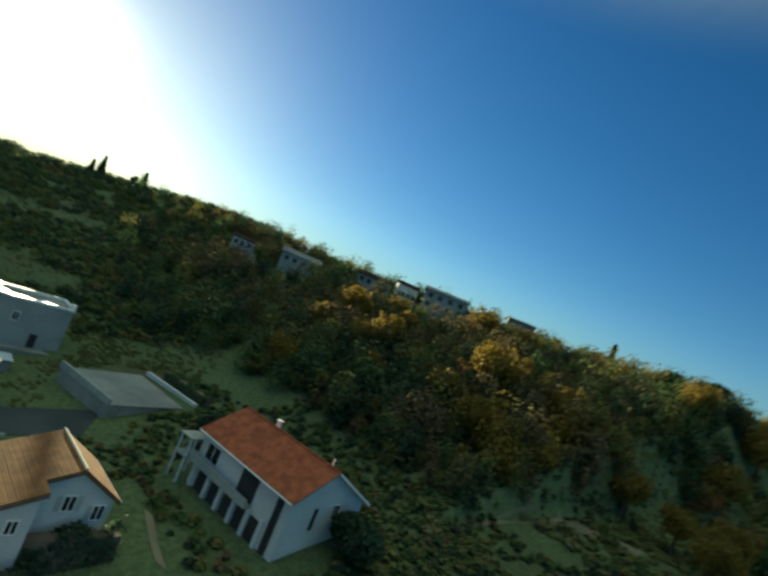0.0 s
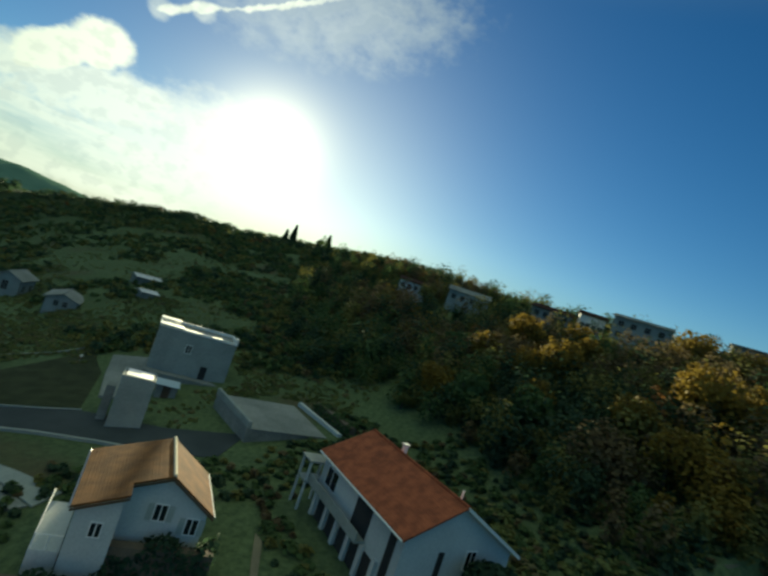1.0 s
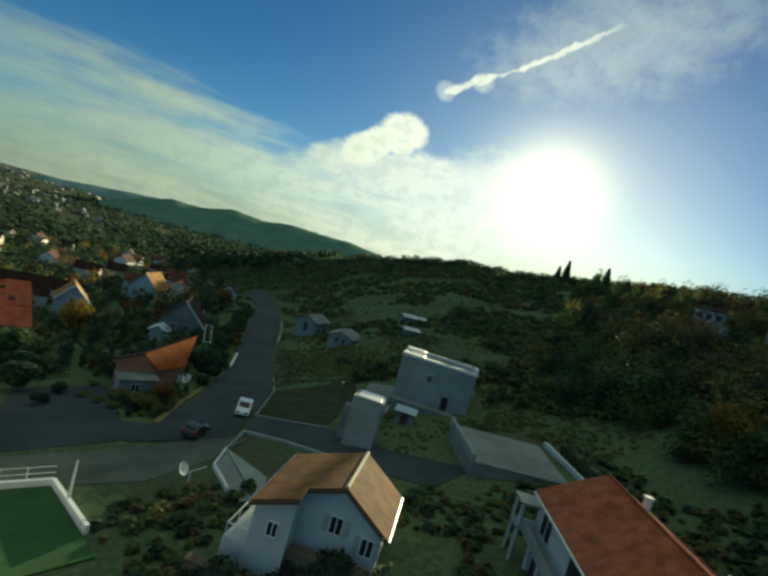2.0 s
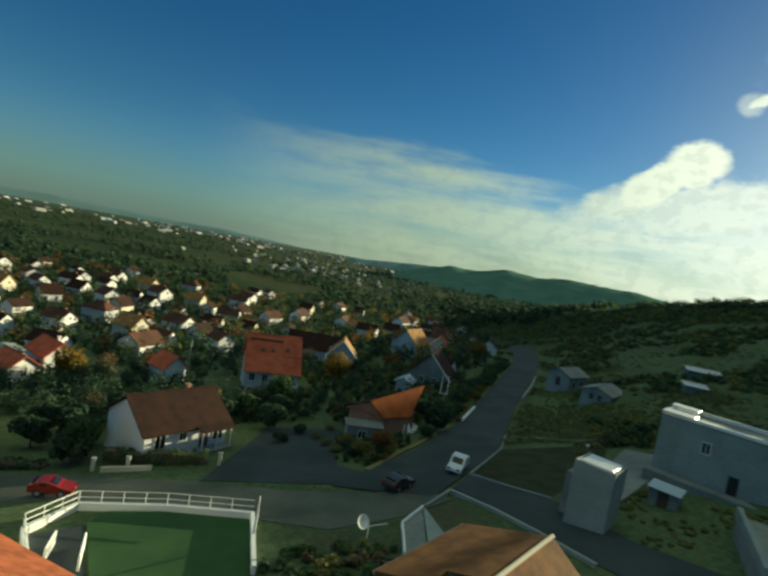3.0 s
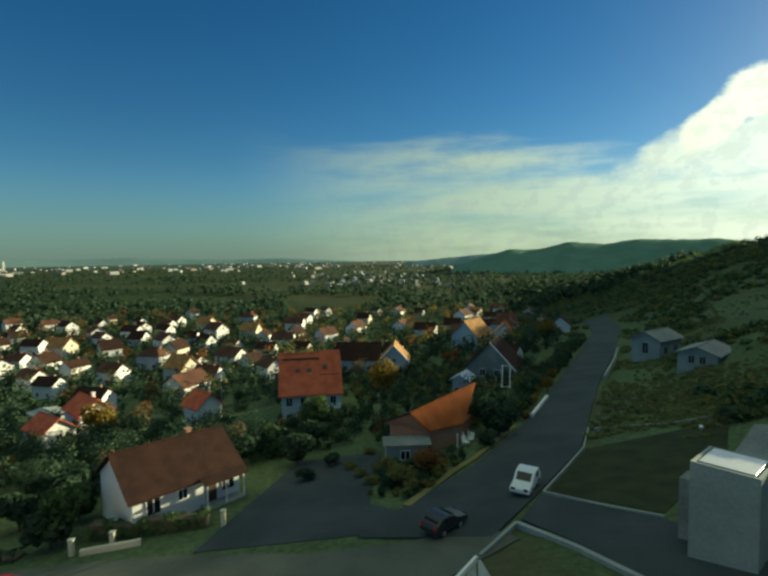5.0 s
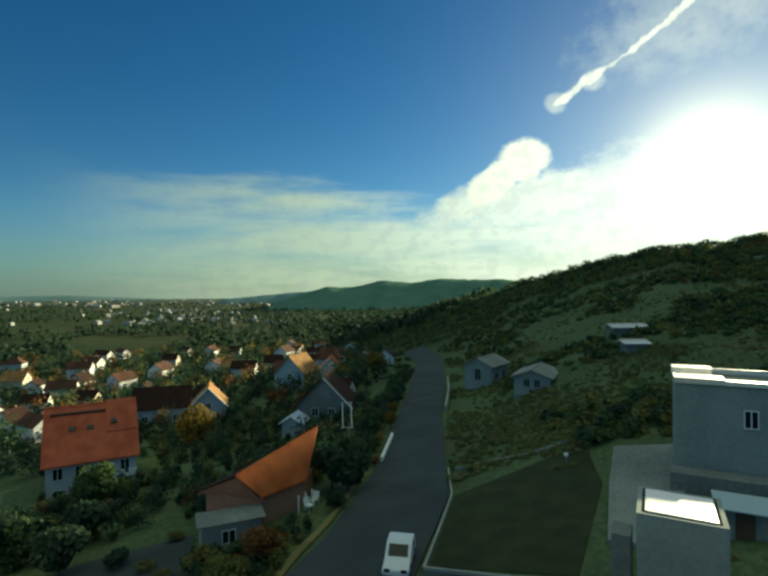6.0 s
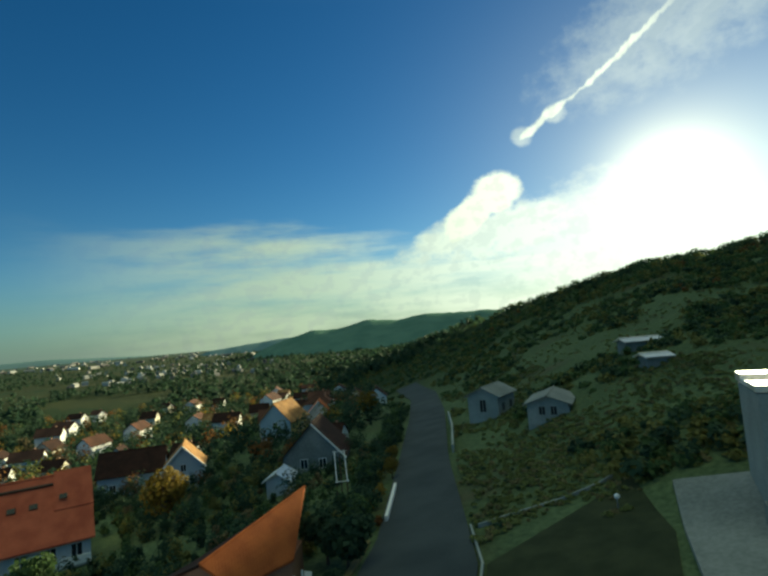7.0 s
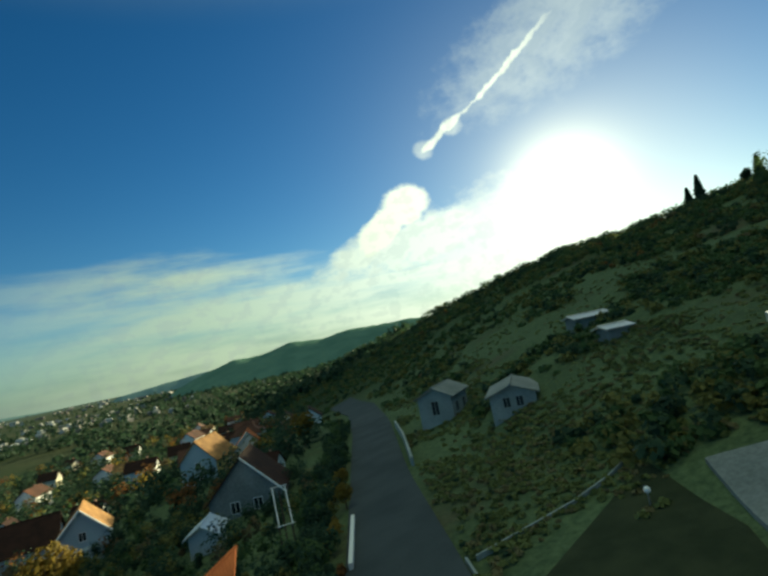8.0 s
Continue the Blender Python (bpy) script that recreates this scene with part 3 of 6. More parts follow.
def house(label, x, y, rot, L, W, eave, ridge, wall=None, roof=None, hip=False, base=None, stacks=(), wins=(), doors=(), group="", over=0.45, inset=None, category="house"):
    """A small house, ridge along its own x. eave and ridge are heights over its own base."""
    z = gz(x, y) if base is None else base
    h = thing("house", pose(x, y, z, 0, 0, rot), label, category, group)
    if hip:
        part("wall", box(-L / 2, L / 2, -W / 2, W / 2, -2.5, eave), wall, h)
        part("roof", hip_roof(L, W, eave, ridge, over, inset=inset), roof, h)
    else:
        part("wall", gable_walls(L, W, -2.5, eave, ridge), wall, h)
        part("roof", gable_roof(L, W, eave, ridge, over), roof, h)
    for c in stacks:
        chimney(h, *c)
    for w in wins:
        window(h, *w)
    for dx, dy, face, w, hh in doors:
        ob = part("door", box(-w / 2, w / 2, -0.06, 0.05, 0, hh, bevel=0.01), M_WOOD, h, "dark wooden door")
        ob.location, ob.rotation_euler = (dx, dy, 0.02), (0, 0, radians({"-y": 0, "+y": 180, "-x": -90, "+x": 90}[face]))
    return h


def turned(bm, m):
    bmesh.ops.transform(bm, matrix=m, verts=bm.verts)
    return bm


def skew_walls(span, y0, y1, z0, heights):
    """Walls under a roof with unequal slopes: span = (left, ridge, right) in x, heights at those, front at y0, back at y1."""
    bm = bmesh.new()
    (a, m, c), (ha, hm, hc) = span, heights
    ring = [(a, z0), (c, z0), (c, hc), (m, hm), (a, ha)]
    f = [bm.verts.new((x, y0, z)) for x, z in ring]
    k = [bm.verts.new((x, y1, z)) for x, z in ring]
    bm.faces.new(f)
    bm.faces.new(k[::-1])
    for i in range(5):
        bm.faces.new((f[(i + 1) % 5], f[i], k[i], k[(i + 1) % 5]))
    bmesh.ops.recalc_face_normals(bm, faces=bm.faces)
    return bm


def house_by_the_street():
    """The small house with ochre tiles: a gable towards -y, and one long slope that runs down over a side wing at -x."""
    h = thing("house", pose(0.96, -1.07, 9.47, 0, 0, -51.1) @ Matrix.Scale(0.93, 4), "pale plastered house with a lopsided orange-brown tile roof", "house")
    part("wall", skew_walls((-2.5, 0, 2.9), 0, 6.0, -2.5, (5.25, 6.2, 4.2)), M_PLASTER, h)
    part("wing", skew_walls((-5.0, -3.8, -2.52), -1.65, 6.0, -2.5, (4.38, 4.8, 5.22)), M_PLASTER, h)
    bm = bmesh.new()
    stepped(bm, (3.3, -0.36, 4.1), (3.3, 6.3, 4.1), (0, 6.3, 6.4), (0, -0.36, 6.4), 0.16)
    stepped(bm, (-2.3, -0.36, 5.57), (-2.3, 6.3, 5.57), (0, 6.3, 6.4), (0, -0.36, 6.4), 0.16)
    stepped(bm, (-5.3, -2.0, 4.49), (-5.3, 6.3, 4.49), (-2.3, 6.3, 5.57), (-2.3, -2.0, 5.57), 0.16)
    bmesh.ops.recalc_face_normals(bm, faces=bm.faces)
    part("roof", bm, M_TILE_WEATHERED, h)
    bm = bmesh.new()
    bar(bm, (0, -0.36, 6.42), (0, 6.32, 6.42), 0.12, 0.12, 10)
    part("ridge_cap", bm, M_CREAM, h, "pale mortared ridge")
    for (ax, az), (bx, bz), y in (((0, 6.22), (3.3, 3.92), -0.42), ((-2.3, 5.39), (0, 6.22), -0.42), ((-5.3, 4.31), (-2.3, 5.39), -2.06)):
        part("verge_board", turned_board(ax, az, bx, bz, y), M_WOOD, h)
    part("gutter", bar(bmesh.new(), (-5.36, -2.0, 4.36), (-5.36, 6.3, 4.36), 0.07), M_STEEL, h)
    part("gutter", bar(bmesh.new(), (3.36, -0.3, 3.98), (3.36, 6.3, 3.98), 0.07), M_STEEL, h)
    window(h, -0.1, -0.03, 3.2, 0.75, 1.05, "-y", True)
    window(h, 2.1, -0.03, 2.5, 0.75, 1.05, "-y", True)
    window(h, -3.6, -1.68, 2.6, 0.6, 0.85, "-y")
    # terrace at the wing's side, with a white rail
    part("terrace", box(-6.7, -5.05, -1.2, 4.6, -2.0, 1.2, bevel=0.03), M_PLASTER, h, "low white terrace wall")
    bm = bmesh.new()
    for x, y in ((-6.6, -1.1), (-6.6, 0.8), (-6.6, 2.7), (-6.6, 4.5), (-5.8, -1.1)):
        bar(bm, (x, y, 1.15), (x, y, 2.1), 0.035)
    bar(bm, (-6.6, -1.1, 2.1), (-6.6, 4.5, 2.1), 0.04)
    bar(bm, (-6.6, -1.1, 2.1), (-5.1, -1.1, 2.1), 0.04)
    part("railing", bm, M_PAINT, h, "white terrace railing")


def turned_board(ax, az, bx, bz, y):
    """A thin board along a gable's sloping edge, in the plane of y."""
    bm = bmesh.new()
    solid(bm, [(ax, y, az), (bx, y, bz), (bx, y + 0.05, bz), (ax, y + 0.05, az)], 0.16)
    bmesh.ops.recalc_face_normals(bm, faces=bm.faces)
    return bm


def house_with_balcony():
    """Two storeys, orange tiles, a balcony along its +y side; the gable with small windows at -x."""
    h = thing("house", pose(12.7, -13.36, 10.97, 0, 0, 46.0) @ Matrix.Scale(0.934, 4), "two-storey white house with orange tile roof and long balcony", "house")
    part("wall", turned(skew_walls((-6.3, 0, 4.2), -6.7, 6.7, -2.5, (4.9, 8.0, 5.7)), pose(0, 0, 0, 0, 0, -90) @ Matrix.Diagonal((-1, 1, 1, 1))), M_PLASTER, h)
    bm = bmesh.new()
    stepped(bm, (-7.2, 4.75, 5.58), (7.2, 4.75, 5.58), (7.2, 0, 8.2), (-7.2, 0, 8.2), 0.16)
    stepped(bm, (-7.2, -6.75, 4.82), (7.2, -6.75, 4.82), (7.2, 0, 8.2), (-7.2, 0, 8.2), 0.16)
    for i in range(34):
        bar(bm, (-7.2 + i * 0.42, 0, 8.2), (-6.75 + i * 0.42, 0, 8.23), 0.13, 0.11, 6)
    bmesh.ops.recalc_face_normals(bm, faces=bm.faces)
    part("roof", bm, M_TILE_RED, h)
    bm = bmesh.new()
    solid(bm, [(-7.26, 0, 8.24), (-7.18, 0, 8.24), (-7.18, -6.8, 4.84), (-7.26, -6.8, 4.84)], 0.26)
    bmesh.ops.recalc_face_normals(bm, faces=bm.faces)
    part("verge_board", bm, M_PAINT, h, "white painted verge board")
    part("gutter", bar(bmesh.new(), (-7.1, 4.8, 5.44), (7.1, 4.8, 5.44), 0.08), M_PAINT, h)
    chimney(h, 2.6, -0.6, 7.2, 8.7, 0.38, M_WHITE)
    bm = bar(bmesh.new(), (-5.6, -0.6, 7.6), (-5.6, -0.6, 8.7), 0.08)
    part("vent_pipe", bm, M_PAINT, h)
    part("balcony", box(-2.6, 7.6, 4.22, 5.15, 2.55, 2.75, bevel=0.02), M_CONCRETE, h, "concrete balcony slab")
    part("parapet", box(-2.6, 7.6, 5.05, 5.15, 2.75, 3.4, bevel=0.02), M_CONCRETE, h, "balcony parapet")
    # the glazed loggia end of the balcony, on posts
    part("balcony", box(6.75, 8.6, 3.4, 5.5, 2.5, 2.72, bevel=0.02), M_CONCRETE, h, "concrete loggia floor")
    for x, y in ((8.5, 5.4), (8.5, 3.5), (6.9, 5.4)):
        part("post", box(x - 0.09, x + 0.09, y - 0.09, y + 0.09, -2.2, 4.4), M_PLASTER, h)
    part("loggia_roof", box(6.72, 8.75, 3.3, 5.6, 4.4, 4.55, bevel=0.02), M_CONCRETE, h)
    for x in (-4.5, -2.6, -0.6, 1.5, 3.6, 6.0):
        part("pillar", box(x - 0.22, x + 0.22, 4.21, 4.5, -2.2, 2.55, bevel=0.02), M_PLASTER, h)
    # the walls have no holes: dark panels imitate the shaded openings
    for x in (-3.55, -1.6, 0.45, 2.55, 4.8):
        part("doorway", box(x - 0.7, x + 0.7, 4.17, 4.26, -1.2, 2.2), M_DARK, h, "dark panel for a shaded doorway")
    part("balcony_door", box(-2.4, 0.0, 4.17, 4.27, 2.78, 5.35), M_DARK, h, "wide dark panel for the shaded balcony opening")
    part("doorway", box(-5.9, -5.1, 4.17, 4.27, -1.2, 5.2), M_DARK, h, "tall dark panel for a shaded opening")
    window(h, 4.6, 4.23, 3.3, 2.0, 1.5, "+y")
    window(h, -6.73, -2.2, 3.4, 0.9, 1.35, "-x")
    part("doorway", box(-6.76, -6.66, 0.4, 0.9, 2.6, 4.6), M_DARK, h, "narrow dark panel for a shaded gable opening")


def tower_block(name, label, x, y, rot, L, W, base, top, slab_in, wall):
    """An unfinished flat-roofed block with a parapet and a pale roof slab."""
    h = thing(name, pose(x, y, base, 0, 0, rot), label, "building")
    t = top - base
    part("wall", box(-L / 2, L / 2, -W / 2, W / 2, -2.5, t - 0.25), wall, h)
    bm = bmesh.new()
    for a in ((-L / 2, L / 2, -W / 2, -W / 2 + 0.18), (-L / 2, L / 2, W / 2 - 0.18, W / 2), (-L / 2, -L / 2 + 0.18, -W / 2 + 0.18, W / 2 - 0.18), (L / 2 - 0.18, L / 2, -W / 2 + 0.18, W / 2 - 0.18)):
        block(bm, *a, t - 0.25, t + 0.12)
    part("parapet", bm, M_CONCRETE, h)
    part("roof_slab", box(-L / 2 + slab_in, L / 2 - slab_in, -W / 2 + slab_in, W / 2 - slab_in, t - 0.27, t + 0.16, bevel=0.02), M_SHEET, h, "pale sheet roof shining in low sun")
    return h


house_by_the_street()
house_with_balcony()
b1 = tower_block("block_building", "small grey concrete block building with shining roof", 18.0, 16.7, -52.2, 3.2, 3.2, 9.1, 14.2, 0.3, M_CONCRETE)
part("side_store", box(-2.7, -1.86, 0.2, 1.6, -2.0, 3.4, bevel=0.03), M_CONCRETE_DARK, b1)

# the larger unfinished building: long west face, two pale roof strips with a recess between
b2 = thing("unfinished_building", pose(36.7, 24.2, 11.0, 0, 0, 128.0), "long unfinished concrete building with pale flat roof strips", "building")
part("wall", box(-5.2, 5.2, -2.9, 2.9, -3.5, 5.8), M_CONCRETE, b2)
part("roof_deck", box(-5.15, 5.15, -2.85, 2.85, 5.804, 5.9), M_CONCRETE_DARK, b2)
part("roof_slab", box(2.2, 5.3, 1.0, 3.0, 5.9, 6.3, bevel=0.03), M_SHEET, b2, "pale roof slab shining in low sun")
part("roof_slab", box(2.6, 5.3, -3.0, -1.3, 5.9, 6.45, bevel=0.03), M_SHEET, b2, "pale roof slab shining in low sun")
part("roof_slab", box(-3.4, 2.15, 1.6, 2.6, 5.9, 6.12, bevel=0.03), M_SHEET, b2, "pale roof strip")
for x0, x1, y0, y1, h in ((-5.3, 2.2, 2.75, 3.0, 6.22), (-5.3, 2.6, -3.0, -2.75, 6.3), (-5.3, -5.05, -2.74, 2.74, 6.3), (-5.3, -4.7, 2.0, 2.74, 6.85), (5.05, 5.3, -1.25, 0.95, 6.2)):
    part("parapet", box(x0, x1, y0, y1, 5.9, h, bevel=0.03), M_SLAB, b2, "pale concrete parapet")
window(b2, 0.8, 2.93, 3.2, 0.7, 1.1, "+y")
# dark panel on the solid wall, imitating a shaded doorway
part("doorway", box(-2.4, -1.5, 2.86, 2.94, -0.2, 1.9), M_DARK, b2, "dark panel for a shaded doorway")
part("terrace", box(-4.6, 5.6, 2.95, 4.6, -5.0, 0.1, bevel=0.04), M_CONCRETE_DARK, b2, "stained concrete terrace below the wall")

# flat slab with upstand walls on the terrace behind the street house
court = thing("flat_roofed_building", pose(30.0, 5.8, 10.4, 0, 0, 52.0), "low flat-roofed concrete building with upstand walls", "building")
part("wall", box(-5.3, 5.3, -5.9, 5.9, -3.0, 1.9), M_CONCRETE_DARK, court)
part("roof", box(-5.4, 5.4, -6.0, 6.0, 1.9, 2.1, bevel=0.02), M_CONCRETE_DARK, court, "stained concrete deck")
part("upstand", box(-5.4, 5.4, 5.6, 6.0, 2.1, 2.8, bevel=0.03), M_CONCRETE, court)
part("upstand", box(-5.4, 5.4, -6.0, -5.5, 2.1, 2.75, bevel=0.03), M_PLASTER, court, "pale upstand wall")
shed = thing("shed", pose(27.6, 19.9, 9.6, 0, 0, -52.0), "small shed with pale blue sheet roof", "shed")
part("wall", box(-1.2, 1.2, -1.0, 1.0, -1.5, 1.9), M_CONCRETE_DARK, shed)
part("roof", turned(box(-1.4, 1.4, -1.2, 1.2, 1.92, 2.0, bevel=0.01), pose(0, 0, 0, 4, 0, 0)), surface("blue_sheet_roof", (0.36, 0.46, 0.54), (0.5, 0.6, 0.68), 0.6, 0.4, 0.003), shed)
part("door", box(-0.45, 0.45, -1.05, -0.99, 0.0, 1.8), M_WOOD, shed)

bungalow = house("white bungalow with long brown tile roof and small windows", -20.2, 39.2, 42.0, 9.2, 7.8, 2.5, 5.0, M_WHITE, M_TILE_BROWN, base=3.07,
      stacks=((1.9, 0.4, 4.0, 5.5, 0.45, M_BLOCK),), wins=((-3.0, -3.93, 0.8, 1.05, 1.25, "-y"), (-0.6, -3.93, 1.2, 0.7, 0.8, "-y")),
      doors=((1.9, -3.9, "-y", 1.0, 2.0),))
part("ridge_cap", bar(bmesh.new(), (-5.05, 0, 5.1), (5.05, 0, 5.1), 0.09, 0.09, 8), M_TILE_VILLAGE, bungalow, "paler ridge tiles")
window(bungalow, 3.5, -3.93, 0.7, 1.1, 1.2, "-y")
bungalow.matrix_world = bungalow.matrix_world @ Matrix.Scale(1.06, 4)
part("porch_floor", box(0.9, 4.5, -5.2, -3.92, -1.5, 0.12, bevel=0.02), M_CONCRETE, bungalow)
part("porch_roof", turned(box(0.7, 4.7, -1.6, 0, 0, 0.1), pose(0, -3.92, 2.45, 7, 0, 0)), M_TILE_BROWN, bungalow)
for x in (1.0, 2.7, 4.4):
    part("porch_post", box(x - 0.06, x + 0.06, -5.15, -5.03, 0.12, 2.28), M_PAINT, bungalow)


def ochre_house():
    """Ridge away from the street: a hipped front part and a taller rear part, ochre front wall, white long side."""
    h = thing("house", pose(-45.9, 41.4, 0.2, 0, 0, 115.0), "ochre plastered house with steep red roof and white side wall", "house")
    part("wall", box(-7.7, 1.5, -5.2, 5.2, -2.5, 3.0), M_YELLOW, h)
    part("side_wall", box(-7.68, 1.5, -5.24, -5.16, -2.4, 2.98), M_WHITE, h, "white rendered side wall")
    bm = bmesh.new()
    stepped(bm, (1.55, -5.7, 2.95), (-8.2, -5.7, 2.95), (-3.2, 0, 6.75), (1.55, 0, 6.75), 0.16)
    stepped(bm, (-8.2, 5.7, 2.95), (1.55, 5.7, 2.95), (1.55, 0, 6.75), (-3.2, 0, 6.75), 0.16)
    solid(bm, [(-8.2, -5.7, 2.95), (-8.2, 5.7, 2.95), (-3.2, 0, 6.75)], 0.16)
    bmesh.ops.recalc_face_normals(bm, faces=bm.faces)
    for p in ((-8.2, -5.7, 2.95), (-8.2, 5.7, 2.95), (1.5, 0, 6.75)):
        bar(bm, p, (-3.2, 0, 6.75), 0.11, 0.11, 6)
    part("roof", bm, M_TILE_RED, h)
    part("rear_wall", turned(gable_walls(6.2, 10.6, -2.5, 4.1, 7.8), pose(4.6, 0, 0)), M_WHITE, h, "taller white rear wall")
    part("rear_roof", turned(gable_roof(6.2, 10.6, 4.1, 7.8, 0.4), pose(4.6, 0, 0)), M_TILE_RED, h)
    chimney(h, -2.4, 1.3, 5.0, 7.6, 0.5, M_WHITE)
    part("gutter", bar(bmesh.new(), (-8.2, -5.76, 2.84), (1.5, -5.76, 2.84), 0.07), M_STEEL, h)
    for y in (-3.2, 0.2, 3.4):
        window(h, -7.73, y, 0.6, 1.0, 1.3, "-x")
    for x in (-5.4, -1.6):
        window(h, x, -5.27, 0.6, 0.9, 1.2, "-y")
    window(h, 4.4, -5.33, 1.2, 0.9, 1.2, "-y")


ochre_house()
house("house with broad bright orange tile roof beside the lawn", -26.8, 5.5, -31.0, 20.0, 10.0, 5.0, 7.6, M_WHITE, M_TILE_RED, base=4.3)
dormers = house("grey house under a large red tile roof with dormer band", -10.5, 79.5, 7.0, 10.0, 11.1, 4.3, 9.2, M_PLASTER, M_TILE_NEW, base=-1.57,
      wins=tuple((x, -5.58, z, 1.0, 1.2, "-y") for x in (-3.7, -1.3, 1.3, 3.7) for z in (0.1, 2.5)))
dormers.matrix_world = dormers.matrix_world @ Matrix.Diagonal((0.97, 1.05, 1.1, 1.0))
bm = bmesh.new()
stepped(bm, (1.7, -3.3, 6.62), (5.5, -3.3, 6.62), (5.5, 0.1, 9.72), (1.7, 0.1, 9.72), 0.5)
bmesh.ops.recalc_face_normals(bm, faces=bm.faces)
part("raised_roof", bm, M_TILE_NEW, dormers)
# dark wood strip drawn as the shadow line under the ridge
part("roof_step", turned(box(-4.7, 1.65, -0.09, 0.09, -0.16, 0.16), pose(0, -0.95, 8.66, 40, 0, 0)), M_WOOD, dormers, "dark strip for the shadow of a step below the ridge")
for x in (-2.2, -0.2, 2.6):
    d = part("roof_light", turned(box(x - 0.4, x + 0.4, -0.3, 0.3, 0.0, 0.1, bevel=0.01), pose(0, -2.55, 7.16 if x < 1 else 7.62, 41, 0, 0)), M_WOOD, dormers)
    part("pane", turned(box(x - 0.32, x + 0.32, -0.23, 0.23, 0.1, 0.115), pose(0, -2.55, 7.16 if x < 1 else 7.62, 41, 0, 0)), M_GLASS, d)
part("balcony", box(0.4, 5.0, -6.5, -5.57, 1.8, 2.0, bevel=0.02), M_CONCRETE, dormers, "concrete balcony slab")
part("parapet", box(0.4, 5.0, -6.5, -6.4, 2.0, 2.8, bevel=0.02), M_WHITE, dormers, "white balcony parapet")

steep = thing("house", pose(6.0, 45.5, 4.9), "low brick house with a steep lopsided orange tile roof", "house")
part("wall", prism(bmesh.new(), [(-0.6, -2.1), (3.2, -0.5), (4.9, 2.6), (2.2, 6.6), (-4.6, 1.8), (-2.5, -1.6)], -2.5, 2.1), M_BLOCK, steep, "bare brick wall")
bm = bmesh.new()
L0, R0, AP, B0 = (-2.7, -2.1, 4.1), (3.4, -0.6, 2.3), (5.5, 3.0, 5.8), (-0.7, -2.5, 2.3)
stepped(bm, B0, R0, AP, L0, 0.16)
bmesh.ops.recalc_face_normals(bm, faces=bm.faces)
bar(bm, L0, AP, 0.11, 0.11, 6)
part("roof", bm, M_TILE_ORANGE, steep)
bm = bmesh.new()
solid(bm, [L0, AP, (2.5, 7.5, 2.4), (-5.5, 2.0, 1.9)], 0.16)
bmesh.ops.recalc_face_normals(bm, faces=bm.faces)
# the slope away from the sun gets darker tile as painted shade
part("rear_roof", bm, M_TILE_BROWN, steep, "rear slope in dark brown tile for its shade")
bm = bmesh.new()
solid(bm, [(3.3, -0.5, 2.15), (5.3, 3.0, 5.6), (2.4, 7.2, 2.3)], 0.1)
solid(bm, [(-0.9, -2.3, 2.1), (-2.6, -2.0, 3.9), (-5.2, 1.9, 1.8)], 0.1)
bmesh.ops.recalc_face_normals(bm, faces=bm.faces)
part("gable", bm, M_BLOCK, steep, "bare brick gable")
for x, y in ((2.4, -1.9), (3.1, -1.5), (3.8, -1.0)):
    part("post", box(x - 0.06, x + 0.06, y - 0.06, y + 0.06, -2.0, 1.6), M_PAINT, steep, "white porch post")
part("lean_to", box(-5.4, -1.0, -3.6, -1.9, -2.0, 1.3, bevel=0.03), M_CONCRETE, steep, "grey lean-to")
part("lean_to_roof", turned(box(-5.7, -0.7, -3.9, -1.7, 1.3, 1.42), pose(0, 0, 0.35, 6, 0, 0)), M_CONCRETE_DARK, steep)
window(steep, -3.4, -3.63, -0.3, 0.9, 0.9, "-y")

for i, (x, y, rot) in enumerate(((9.3, 43.6, 30), (10.0, 44.6, -50))):
    if i:
        copy_thing(seat, pose(x, y, gz(x, y), 0, 0, rot))
        continue
    seat = thing("garden_chair", pose(x, y, gz(x, y), 0, 0, rot), "white plastic garden chair beside the brick house", "chair", "garden chairs")
    part("seat", box(-0.3, 0.3, -0.3, 0.3, 0.4, 0.46, bevel=0.02), M_PAINT, seat)
    part("backrest", turned(box(-0.3, 0.3, -0.03, 0.03, 0.0, 0.6, bevel=0.02), pose(0, 0.3, 0.44, -12, 0, 0)), M_PAINT, seat)
    for s in (-1, 1):
        part("armrest", box(s * 0.3 - 0.03, s * 0.3 + 0.03, -0.28, 0.3, 0.62, 0.66, bevel=0.01), M_PAINT, seat)
        for v in (-0.26, 0.26):
            part("leg", bar(bmesh.new(), (s * 0.3, v, -0.05), (s * 0.27, v, 0.62), 0.03, 0.03, 6), M_PAINT, seat)
house("small white house with red roof beside a lamp post", -29.3, 80.0, -45.0, 4.8, 4.6, 3.4, 5.4, M_WHITE, M_TILE_NEW, base=-3.2, wins=((2.43, 0, 1.2, 0.8, 1.0, "+x"),))
blue_end = house("yellow house with pale blue gable and ochre roof", 32.0, 137.0, 48.0, 7.6, 6.8, 4.6, 8.0, M_YELLOW, M_TILE_OCHRE, base=-3.0,
      wins=((-3.92, 0, 3.0, 1.0, 1.3, "-x"), (-3.92, 0, 0.6, 1.0, 1.3, "-x"), (1.5, -3.43, 2.0, 1.0, 1.3, "-y")))
blue_end.matrix_world = blue_end.matrix_world @ Matrix.Scale(1.18, 4)
part("gable_end", turned(gable_walls(0.1, 6.82, -2.5, 4.62, 8.02), pose(-3.84, 0, 0)), M_BLUE, blue_end, "pale blue rendered gable end")
